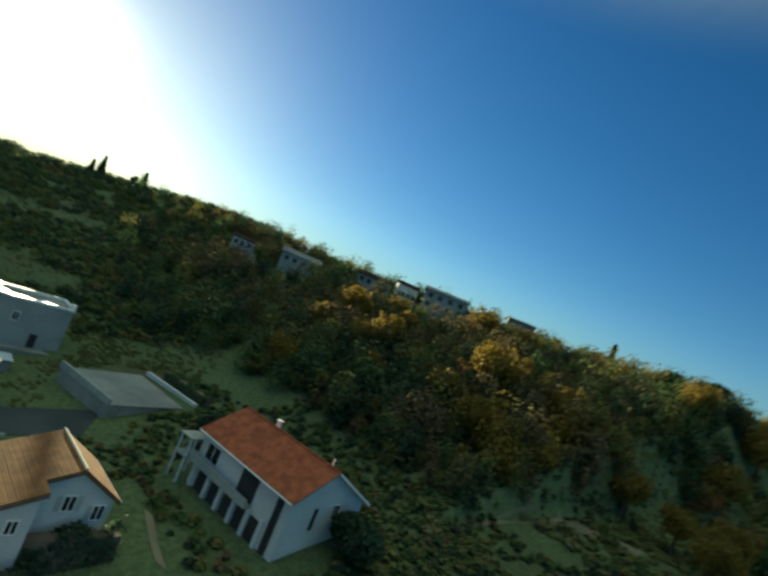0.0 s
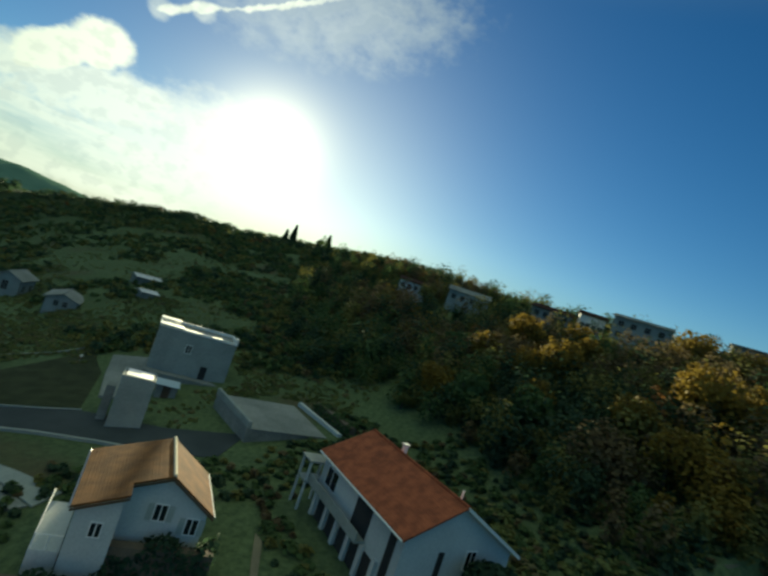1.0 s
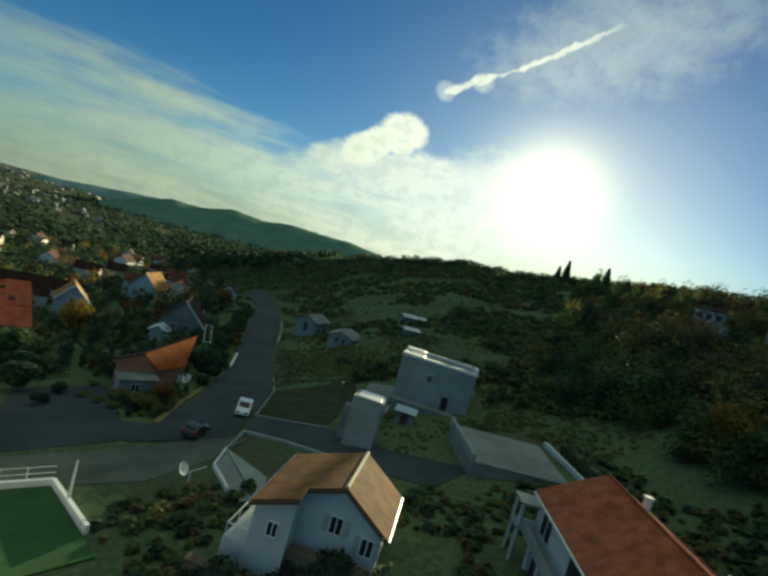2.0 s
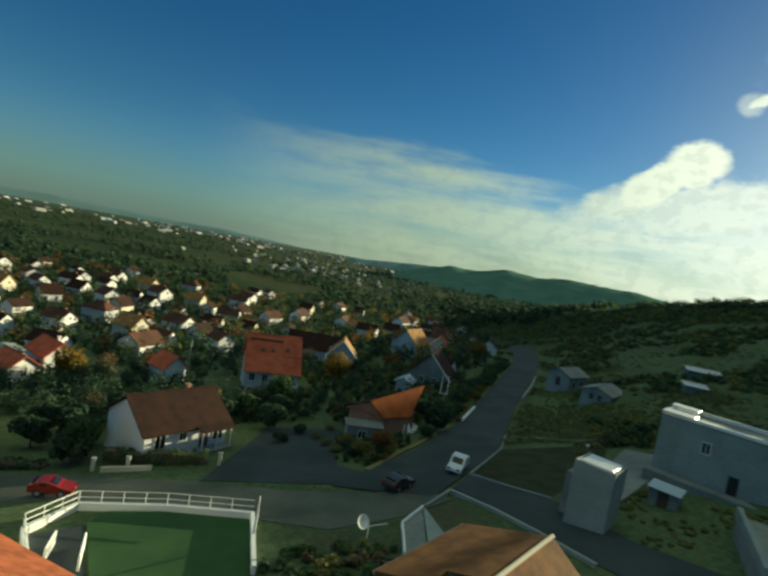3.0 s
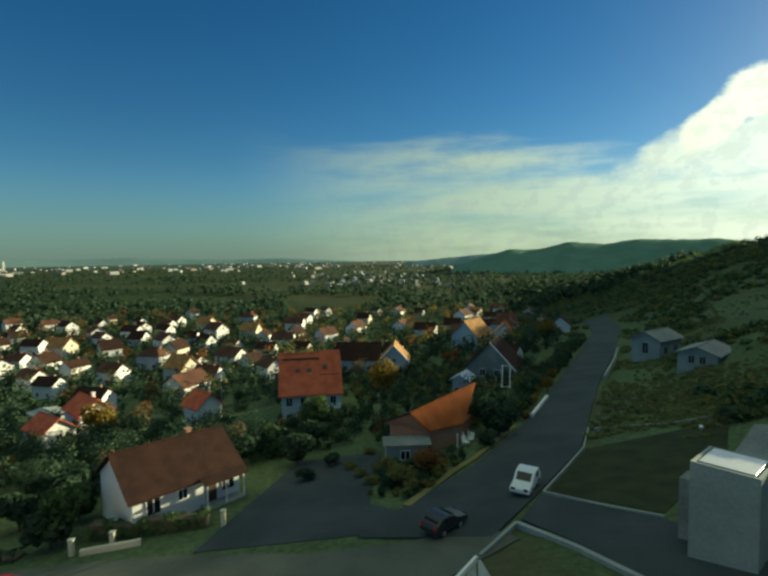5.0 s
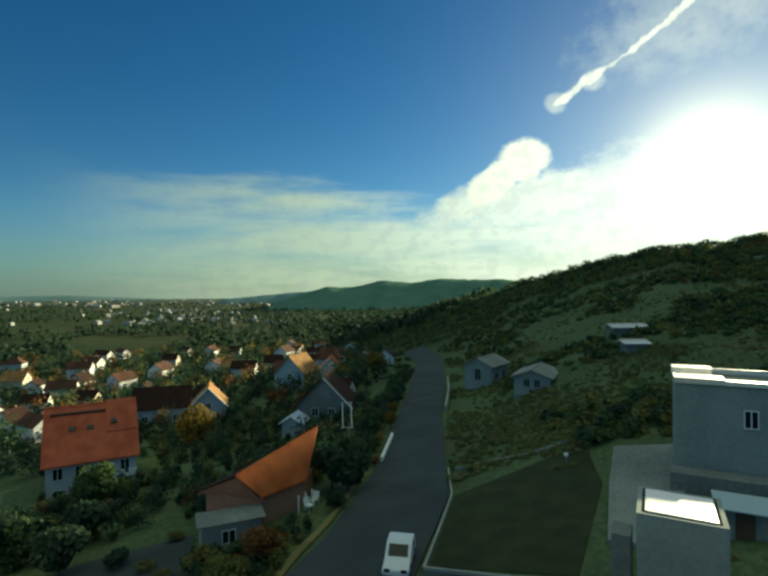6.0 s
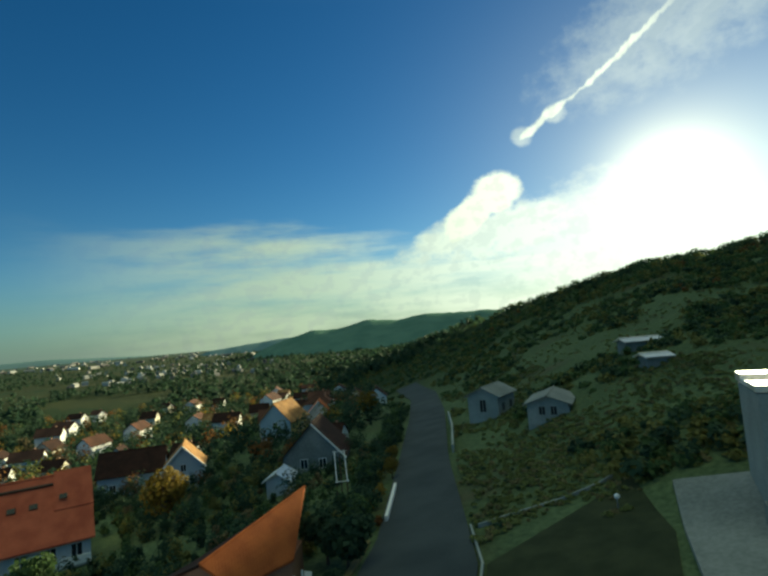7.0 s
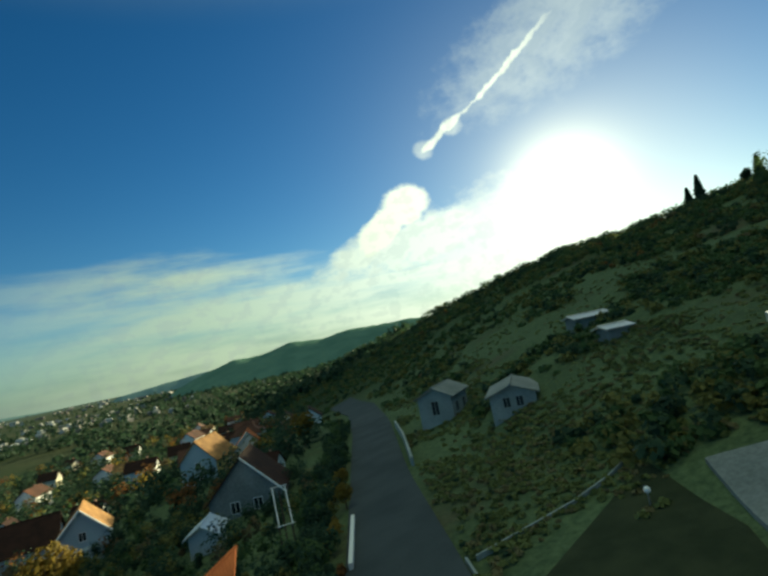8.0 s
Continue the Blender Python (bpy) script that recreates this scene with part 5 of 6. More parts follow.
def quads_mesh(name, v, material):
    n = len(v) // 4
    me = bpy.data.meshes.new(name)
    me.vertices.add(len(v))
    me.vertices.foreach_set("co", v.astype(np.float32).ravel())
    me.loops.add(len(v))
    me.loops.foreach_set("vertex_index", np.arange(len(v), dtype=np.int32))
    me.polygons.add(n)
    me.polygons.foreach_set("loop_start", np.arange(0, len(v), 4, dtype=np.int32))
    me.materials.append(material)
    me.update(calc_edges=True)
    me.validate()
    return me


def tree(label, seed, height, radius, leaf, n=1400, leaf_size=0.38, group="village trees"):
    r = random.Random(seed)
    t = thing("tree", pose(0, 0, 0), label, "tree", group)
    bm = bmesh.new()
    fork = height * 0.35
    bar(bm, (0, 0, -0.4), (0.05, 0.03, fork), 0.05 * height ** 0.9, 0.03 * height ** 0.9, 9)
    for i in range(6):
        a = i * 1.05 + r.uniform(-0.3, 0.3)
        q = (math.cos(a) * radius * 0.55, math.sin(a) * radius * 0.55, height * r.uniform(0.55, 0.85))
        bar(bm, (0.05, 0.03, fork * r.uniform(0.7, 1.0)), q, 0.018 * height, 0.006 * height, 6)
    part("trunk", bm, M_BARK, t)
    p, d = crown_points(seed, n, 9, radius, height * 0.85)
    p[:, 2] += height * 0.18
    crown = new("crown", quads_mesh("crown", leaf_quads(p, d, leaf_size, seed + 1), leaf))
    crown.parent = t
    return t


def woodland(name, label, leaf, places, seed, leaf_size=0.4, per=150, lay=0.6, spread=1.0, scatter=0.45):
    """One object: many small trees and bushes, each a clump of leaf sprays that turn their faces up by lay. places: rows of x, y, height."""
    r = np.random.RandomState(seed)
    shapes = [crown_points(seed + i, per, 6, 0.5, 1.0) for i in range(5)]
    out = []
    for i, (x, y, h) in enumerate(places):
        p, d = shapes[i % 5]
        a = r.uniform(0, 6.28)
        turn = np.array([[math.cos(a), -math.sin(a), 0], [math.sin(a), math.cos(a), 0], [0, 0, 1]])
        w = h * spread * r.uniform(0.55, 0.95)
        q = (p * np.array([w, w, h * 0.95])) @ turn.T + np.array([x, y, gz(x, y) - 0.1 * h])
        out.append(leaf_quads(q, d @ turn.T + np.array([0, 0, lay]), leaf_size * (0.5 + 0.1 * h), i + seed, scatter))
    ob = new(name, quads_mesh(name, np.concatenate(out), leaf))
    return tagged(ob, label, "woodland", kind="stuff")


def clear_of(x, y):
    """True where nothing is built."""
    for (ax, ay), (bx, by) in zip(HILL_ROAD, HILL_ROAD[1:]):
        u = min(1.0, max(0.0, ((x - ax) * (bx - ax) + (y - ay) * (by - ay)) / ((bx - ax) ** 2 + (by - ay) ** 2)))
        if math.hypot(x - ax - u * (bx - ax), y - ay - u * (by - ay)) < 5.0:
            return False
    for a, b, r in ((36.7, 24.2, 7.5), (30, 5.8, 8.6), (18.4, 16.8, 4), (28.2, 18.6, 3), (12.7, -13.4, 12), (51, 77, 4), (48.5, 61, 4), (71, 64.5, 2.4), (60, 54, 1.6), (2, 2, 10), (24, 25, 4), (29, 29, 5), (33, 32, 4), (109, -2, 8), (108, -24, 7), (103.5, -33, 5.5), (96, -42, 9), (89, -61, 6), (111, 14, 5)):
        if math.hypot(x - a, y - b) < r:
            return False
    return True


r = np.random.RandomState(11)
groups = {k: [] for k in ("dark", "green", "olive", "gold", "rust", "brown")}
bushes = {k: [] for k in ("dark", "green", "olive", "rust", "brown")}
GLADES = ((30, -41, 9, "gold"), (36, -53, 9, "gold"), (33, -32, 6, "brown"), (45, -26, 16, "dark"), (64, -80, 6, "gold"), (30, -68, 6, "dark"), (52, -62, 8, "brown"), (66, -48, 14, "brown"), (48, -44, 8, "dark"), (55, -88, 9, "dark"))


def leaf_kind(x, y, az, pick):
    """The kind of tree that grows at a place: the wood changes in patches."""
    for gx, gy, gr, kind in GLADES:
        if math.hypot(x - gx, y - gy) < gr * (0.8 + 0.4 * noise.noise((x * 0.1, y * 0.1, 7.0))):
            if kind == "gold":
                return "gold" if pick < 0.4 else "olive" if pick < 0.75 else "brown"
            return kind if pick < 0.75 else "olive"
    warm = noise.noise((x * 0.03, y * 0.03, 20.0)) - 0.25 + 0.33 * float(smooth((az - 60) / 40))
    if warm > 0.12:
        return "gold" if pick < 0.04 else "rust" if pick < 0.09 else "brown" if pick < 0.5 else "olive" if pick < 0.72 else "dark"
    if warm > -0.15:
        return "olive" if pick < 0.35 else "brown" if pick < 0.5 else "green" if pick < 0.8 else "dark"
    return "green" if pick < 0.45 else "dark" if pick < 0.68 else "olive" if pick < 0.92 else "brown"


while sum(len(v) for v in groups.values()) < 1900:
    az, u = r.uniform(66, 152), r.uniform(0, 1) ** 0.8
    f, c = np.interp(az, AZ, FOOT), np.interp(az, AZ, CREST)
    rad = f + 4 + (c + 6 - f) * u
    x, y = rad * math.sin(radians(az)), rad * math.cos(radians(az))
    if not clear_of(x, y) or r.rand() > float(smooth((az - 62) / 22)):
        continue
    h = r.uniform(3.5, 6.5) if r.rand() < 0.6 else r.uniform(6.5, 9.5)
    if u > 0.82:
        h = r.uniform(2.0, 4.4)
    groups[leaf_kind(x, y, az, r.rand())].append((x, y, h))
# low bushes that grow together over the open slope, thicker and darker towards the crest
while sum(len(v) for v in bushes.values()) < 6800:
    az, u = r.uniform(17, 84), r.uniform(0, 1) ** 0.9
    f, c = np.interp(az, AZ, FOOT), np.interp(az, AZ, CREST)
    rad = f + 4 + (c + 3 - f) * u
    x, y = rad * math.sin(radians(az)), rad * math.cos(radians(az))
    if not clear_of(x, y) or noise.noise((x * 0.045, y * 0.045, 4.0)) < 0.1 - 0.55 * u - (0.5 if az > 66 else 0.0):
        continue
    h = r.uniform(0.7, 1.9) + (1.4 * smooth((u - 0.5) / 0.4) if r.rand() < 0.5 else 0.0)
    k = leaf_kind(x, y, az, r.rand())
    bushes["dark" if u > 0.84 and r.rand() < 0.7 else "olive" if k == "gold" else "green" if k == "brown" and az < 60 else k].append((x, y, h))
LOOKS = {"dark": (L_DARK, "dark green scrub and trees covering the hillside"), "green": (L_GREEN, "green trees covering the hillside"), "olive": (L_OLIVE, "olive autumn trees on the hillside"),
         "gold": (L_GOLD, "golden autumn trees on the hillside"), "rust": (L_RUST, "rust-coloured autumn trees on the hillside"), "brown": (L_BROWN, "half-bare brown trees on the hillside")}
for i, (k, rows) in enumerate(groups.items()):
    woodland("hillside_trees", LOOKS[k][1], LOOKS[k][0], rows, 100 + i * 7, 0.34, 200, 0.9, 0.8, 0.4)
for i, (k, rows) in enumerate(bushes.items()):
    woodland("hillside_bushes", LOOKS[k][1].replace("trees", "bushes"), LOOKS[k][0], rows, 160 + i * 7, 0.66, 38, 0.7, 1.9, 0.4)

# low scrub and rough grass over the terraced slope
scrub = {"green": [], "olive": [], "brown": []}
for _ in range(6000):
    az, u = r.uniform(20, 90), r.uniform(0, 1) ** 1.2
    f, c = np.interp(az, AZ, FOOT), np.interp(az, AZ, CREST)
    rad = f - 6 + (c - f) * u * 0.9
    x, y = rad * math.sin(radians(az)), rad * math.cos(radians(az))
    if clear_of(x, y) and not (x < 24 + (y - 40) * 0.6 and az < 45):
        scrub["green" if r.rand() < 0.4 else "olive" if r.rand() < 0.75 else "brown"].append((x, y, r.uniform(0.15, 0.42)))
for i, (k, rows) in enumerate(scrub.items()):
    woodland("slope_scrub", {"green": "green scrub and rough grass on the slope", "olive": "olive scrub and rough grass on the slope", "brown": "brown bramble and dry grass on the slope"}[k],
             {"green": L_GRASS, "olive": L_GRASS, "brown": L_STALKS}[k], rows, 500 + i * 9, 0.5, 24, 1.2, 3.2)

# gardens and orchards between the village houses
gardens, orchard = {k: [] for k in LOOKS}, {k: [] for k in LOOKS}
for _ in range(7000):
    x, y = r.uniform(-300, 110), 48 + 300 * r.uniform(0, 1) ** 1.3
    if math.degrees(math.atan2(x, y)) > 23 or any(math.hypot(x - a, y - b) < 5.6 for a, b, _ in spots):
        continue
    if (y < 130 and x > 3 + (y - 37) * 0.6) or (x > -14 and y < 98 and r.rand() < 0.82) or math.hypot(x + 10.5, y - 74) < 13 or math.hypot(x - 32, y - 137) < 9 or math.hypot(x + 29, y - 80) < 6 or math.hypot(x + 43, y - 41) < 9 or math.hypot(x + 20, y - 40) < 9:
        continue
    k = ("dark", "green", "olive", "gold", "rust", "brown")[int(np.searchsorted([0.74, 0.82, 0.87, 0.9, 0.96, 1.0], r.rand()))]
    if math.hypot(x, y) < 115:
        k = "dark" if k in ("green", "olive") and r.rand() < 0.7 else k
        orchard[k].append((x, y, r.uniform(2.2, 6.0)))
    else:
        gardens[k].append((x, y, r.uniform(2.5, 7.5)))
for i, (k, rows) in enumerate(gardens.items()):
    woodland("garden_trees", LOOKS[k][1].replace("covering the hillside", "between the village houses").replace("on the hillside", "between the village houses"), LOOKS[k][0], rows, 300 + i * 7, 0.62, 46)
    woodland("orchard_trees", LOOKS[k][1].replace("covering the hillside", "in the near gardens").replace("on the hillside", "in the near gardens"), LOOKS[k][0], orchard[k], 900 + i * 7, 0.28, 260)

# single trees near the road and the houses
singles = [tree("autumn tree with rust and green leaves", 1, 6.0, 3.0, L_RUST), tree("round green garden tree", 2, 5.0, 2.5, L_GREEN), tree("golden autumn tree with a loose crown", 3, 7.0, 2.8, L_GOLD),
           tree("dark green evergreen bush", 4, 3.2, 1.8, L_DARK), tree("olive green tree beside the road", 5, 5.5, 2.8, L_OLIVE)]
PLACES = [[(4.4, 36.6), (2.4, 37.6), (5.6, 38.6), (0.4, 40.2), (-47, 110), (60, -28), (48, -34)], [(-27, 33.5), (-8, 62)], [(-44, 74), (48.3, 121.9), (29.6, 71), (26.4, 64.4), (70, -30), (58, -20), (50, -48), (38, -52), (2.5, 80), (16, -62), (30, -60), (33, -36), (44, -22)],
          [(-27.6, 32.6), (9, -21), (7.2, -22), (22, -6), (13.4, 45.4), (11.2, 42.4), (12.6, 47.5), (-7.5, 40), (-5, 44), (-9, 46), (-28.5, 38.5), (-31, 41), (-33.5, 38), (-31.5, 45), (-27, 47.5), (-35, 44), (-29, 51), (-12, 51.5), (-15, 49), (-8, 52), (-24, 49)], [(1.5, 35), (-1.2, 36.4), (3.0, 34.9), (-3.0, 41.5), (-2, 39), (-1, 46), (3.6, 33.6), (6, 52), (-12, 56), (20, -70), (28, -46), (36, -28), (40, -60)]]
for base, where in zip(singles, PLACES):
    for i, (x, y) in enumerate(where):
        low = math.hypot(x - 1, y - 38) < 12
        m = pose(x, y, gz(x, y), 0, 0, 70 * i) @ (Matrix.Diagonal((0.52, 0.52, 0.36, 1.0)) if low else Matrix.Scale(0.34 if math.hypot(x - 28, y - 67) < 6 else 1.0, 4))
        if i:
            copy_thing(base, m)
        else:
            base.matrix_world = m

# taller autumn trees standing out of the lower wood
q = random.Random(9)
for i in range(34):
    az, rad = q.uniform(92, 138), q.uniform(44, 92)
    x, y = rad * math.sin(radians(az)), rad * math.cos(radians(az))
    if clear_of(x, y) and math.hypot(x - 22, y + 50) > 9:
        copy_thing(singles[q.choice((0, 2, 2, 4, 4, 1))], pose(x, y, gz(x, y), 0, 0, q.uniform(0, 360)) @ Matrix.Scale(q.uniform(0.95, 1.5), 4))

# trees and rough growth on the near side of the wood, past the house with the balcony
for x, y, k, size in ((24.5, -64, 2, 0.9), (18, -68, 0, 1.05), (20.5, -67, 2, 1.1), (41, -84, 2, 1.3), (46, -90, 0, 1.4), (52, -100, 2, 1.5), (35, -74, 4, 1.2), (44, -98, 1, 1.3), (58, -106, 4, 1.4), (30, -84, 4, 1.1), (48, -80, 2, 1.2), (24, -78, 1, 1.0)):
    copy_thing(singles[k], pose(x, y, gz(x, y), 0, 0, 37 * x) @ Matrix.Scale(size, 4))
edge = {k: [] for k in LOOKS}
hq = np.random.RandomState(53)
for _ in range(700):
    az, rad = hq.uniform(128, 172), hq.uniform(48, 165)
    x, y = rad * math.sin(radians(az)), rad * math.cos(radians(az))
    if not clear_of(x, y) or (rad < 84 and az > 140) or (az < 150 and hq.rand() < 0.5):
        continue
    edge[("green", "olive", "brown", "dark", "gold", "rust")[int(np.searchsorted([0.3, 0.55, 0.72, 0.84, 0.93, 1.0], hq.rand()))]].append((x, y, hq.uniform(2.5, 8.0)))
for i, (k, rows) in enumerate(edge.items()):
    woodland("wood_edge", LOOKS[k][1].replace("covering the hillside", "along the edge of the wood").replace("on the hillside", "along the edge of the wood"), LOOKS[k][0], rows, 640 + i * 7)

# a cypress and conifers that stand over the crest


def conifer(label, x, y, height, radius, seed, leaf):
    t = thing("conifer", pose(x, y, gz(x, y)), label, "tree", "conifers")
    part("trunk", bar(bmesh.new(), (0, 0, -0.4), (0, 0, height * 0.9), 0.02 * height, 0.006 * height, 7), M_BARK, t)
    q = np.random.RandomState(seed)
    n = 1500
    u = q.uniform(0, 1, n) ** 0.7
    a = q.uniform(0, 6.283, n)
    tiers = 0.75 + 0.35 * np.abs(np.sin(u * 22))
    w = radius * (1 - u) ** 0.8 * tiers * q.uniform(0.5, 1.0, n)
    p = np.stack([w * np.cos(a), w * np.sin(a), height * (0.1 + 0.9 * u) - 0.25 * w], 1)
    d = np.stack([np.cos(a), np.sin(a), np.full(n, 0.5)], 1)
    crown = new("crown", quads_mesh("crown", leaf_quads(p, d, 0.7, seed), leaf))
    crown.parent = t


conifer("slender dark cypress on the hill crest", 84, -84, 8.0, 1.0, 21, L_DARK)
for x, y, k, size in ((78, -47.5, 2, 1.35), (76, -51, 4, 1.2), (84, -57, 3, 1.7), (79, -66, 2, 0.9), (74, -74, 4, 1.0), (80, -78, 2, 0.85), (66, -88, 3, 1.9), (63, -95, 3, 1.9), (96, -22, 0, 0.55), (88, -36, 2, 0.55)):
    copy_thing(singles[k], pose(x, y, gz(x, y), 0, 0, 37 * x) @ Matrix.Scale(size, 4))
for az, height, radius in ((67.6, 6.0, 1.6), (68.6, 8.5, 2.0), (73.4, 6.5, 1.8)):
    conifer("dark conifer standing over the hill crest", 3.8 + 182 * math.sin(radians(az)), 19.2 + 182 * math.cos(radians(az)), height, radius, int(az * 7), L_DARK)
crest = tree("tall dark green tree standing over the hill crest", 31, 9.0, 3.4, L_DARK, 1300, 0.7, "crest trees")
for i, (az, rad, s) in enumerate(((72.3, 180, 0.5), (73.6, 178, 0.55), (75.2, 178, 0.45), (48.6, 196, 0.45), (49.6, 196, 0.55), (51.2, 194, 0.5), (45.4, 200, 0.4), (53.5, 192, 0.4))):
    x, y = 3.8 + rad * math.sin(radians(az)), 19.2 + rad * math.cos(radians(az))
    m = pose(x, y, gz(x, y), 0, 0, 80 * i) @ Matrix.Scale(s, 4)
    if i:
        copy_thing(crest, m)
    else:
        crest.matrix_world = m

# ---- the far town ----
r = np.random.RandomState(5)
verts, faces = [], []
for i in range(380):
    if i < 110:
        a, d = radians(r.normal(4, 6)), 620 * math.exp(r.uniform(0, 0.7))
    else:
        a, d = radians(r.uniform(-45, 14)), 1500 * math.exp(r.uniform(0, 0.95))
    x, y = d * math.sin(a), d * math.cos(a)
    w, l, h = r.uniform(3.5, 6), r.uniform(5, 8), r.uniform(2.4, 4.2)
    if i > 110 and r.rand() < 0.35:
        w, l, h = w * 2.2, l * 4, h * 1.4
    elif i > 110:
        w, l = w * 1.5, l * 1.5
    if i == 379:
        a, d, w, l, h = radians(-33.8), 2600, 7, 7, 38
        x, y = d * math.sin(a), d * math.cos(a)
    t, z, k = r.uniform(0, 3.1), gz(x, y), len(verts)
    for sz in (z - 1, z + h):
        for u, v in ((-l, -w), (l, -w), (l, w), (-l, w)):
            verts.append((x + (u * math.cos(t) - v * math.sin(t)) / 2, y + (u * math.sin(t) + v * math.cos(t)) / 2, sz))
    for s in (-1, 1):
        verts.append((x + s * l / 2 * math.cos(t), y + s * l / 2 * math.sin(t), z + h + 0.28 * w))
    faces += [tuple(k + i for i in f) for f in ((0, 1, 5, 4), (1, 2, 6, 9, 5), (2, 3, 7, 6), (3, 0, 4, 8, 7), (4, 5, 9, 8), (6, 7, 8, 9))]
M_TOWN = surface("town_walls_and_roofs", (0.10, 0.07, 0.055), (0.5, 0.5, 0.46), 0.5, 0.85, 0.004, islands=0.85)
tagged(new("distant_town", mesh_from("distant_town", verts, faces, M_TOWN)), "pale houses and halls of a far town", "town", kind="stuff")

# clumps of trees and hedges over the plain
far = []
for _ in range(5600):
    a, d = radians(r.uniform(-62, 36)), 340 * math.exp(r.uniform(0, 1.75))
    if noise.noise((d * 0.006, a * 5, 2.0)) > (-0.03 if a < radians(-4) else -0.06) or a > radians(9):
        far.append((d * math.sin(a), d * math.cos(a), r.uniform(4, 8) * (1 + d / 3000)))
woodland("plain_trees", "dark hedges and tree clumps on the plain", L_DARK, [f for i, f in enumerate(far) if i % 4], 700, 1.8, 15)
woodland("plain_trees", "hedges and tree clumps on the plain in dull green", L_DARK, far[::4], 720, 1.8, 15)


# ---- hedges, field and gate posts ----


def hedge(label, points, height, width, leaf, seed):
    """A clipped hedge that follows the land: leaves over a soft box, a woody core inside."""
    q = np.random.RandomState(seed)
    h = thing("hedge", pose(points[0][0], points[0][1], gz(*points[0])), label, "hedge")
    z0 = gz(*points[0])
    out, core = [], bmesh.new()
    for (ax, ay), (bx, by) in zip(points, points[1:]):
        run = math.hypot(bx - ax, by - ay)
        n = int(run * height * 70)
        u = q.uniform(-0.02, 1.02, n)
        side, up = q.uniform(-1, 1, n), q.uniform(0.0, 1.0, n)
        face = q.rand(n)
        side = np.where(face < 0.7, np.sign(side) * q.uniform(0.8, 1.08, n), side)
        up = np.where(face >= 0.7, q.uniform(0.88, 1.08, n), up)
        nx, ny = -(by - ay) / run, (bx - ax) / run
        x, y = ax + (bx - ax) * u + nx * side * width / 2, ay + (by - ay) * u + ny * side * width / 2
        z = ground(x, y) + height * up * (0.9 + 0.2 * np.sin(u * run * 1.7 + seed))
        p = np.stack([x - points[0][0], y - points[0][1], z - z0], 1)
        d = np.stack([nx * side, ny * side, np.where(face >= 0.7, 1.5, 0.3)], 1)
        out.append(leaf_quads(p, d, 0.26, seed))
        a, b = Vector((ax, ay)), Vector((bx, by))
        m = (a + b) / 2
        stem = box(-run / 2, run / 2, -width * 0.38, width * 0.38, -0.3, height * 0.85)
        bmesh.ops.transform(stem, matrix=pose(m.x - points[0][0], m.y - points[0][1], gz(m.x, m.y) - z0, 0, 0, math.degrees(math.atan2(by - ay, bx - ax))), verts=stem.verts)
        me = bpy.data.meshes.new("core")
        stem.to_mesh(me)
        stem.free()
        core.from_mesh(me)
    part("core", core, M_BARK, h)
    crown = new("foliage", quads_mesh("foliage", np.concatenate(out), leaf))
    crown.parent = h


def near_house(px, py, x, y, rot):
    v = pose(x, y, 0, 0, 0, rot) @ Vector((px, py, 0))
    return (v.x, v.y)


A = (0.96, -1.07, -51.1)
hedge("dark overgrown hedge before the street house", [near_house(-2.3, -1.0, *A), near_house(3.6, -1.0, *A)], 2.6, 1.0, L_DARK, 41)
hedge("dark overgrown hedge before the wing of the street house", [near_house(-7.4, -2.6, *A), near_house(-2.2, -2.6, *A)], 1.9, 1.0, L_DARK, 42)
hedge("clipped green hedge before the bungalow", [(-24.6, 33.4), (-19.5, 32.6), (-14.8, 32.6)], 1.3, 1.2, L_GREEN, 43)
hedge("dark hedge along the street by the ochre house", [(-46, 32.6), (-37, 32.0), (-29.4, 31.6)], 0.8, 1.4, L_DARK, 44)
strip("field", [(12.4, 28.4), (15.6, 32.3), (19.4, 36.8)], [(17.8, 22.2), (28.4, 30.4), (35.0, 38.8)], 0.05, surface("dark_tilled_soil", (0.024, 0.034, 0.017), (0.062, 0.07, 0.036), 1.6, 0.95, 0.1, sheen=0.1), "dark tilled soil inside a low kerb wall", "field")
strip("meadow_far", [(-103, 112), (-92, 104)], [(-77, 78.5), (-72, 82)], 0.12, M_LAWN, "bright green meadow strip beyond the houses", "meadow")
for x, y in ((-24.8, 30.6), (-21.8, 30.9), (-13.4, 31.9)):
    g = thing("gate_post", pose(x, y, gz(x, y)), "cream rendered gate post beside the street", "post", "gate posts")
    part("shaft", box(-0.17, 0.17, -0.17, 0.17, -0.3, 1.25, bevel=0.02), M_CREAM, g)
    part("cap", box(-0.22, 0.22, -0.22, 0.22, 1.25, 1.35, bevel=0.02), M_CONCRETE, g)

C = (30.0, 5.8, 52.0)
hedge("dark bramble hedge beside the flat-roofed building", [near_house(-5.8, -7.0, *C), near_house(3.0, -7.0, *C)], 1.5, 1.2, L_GREEN, 46)

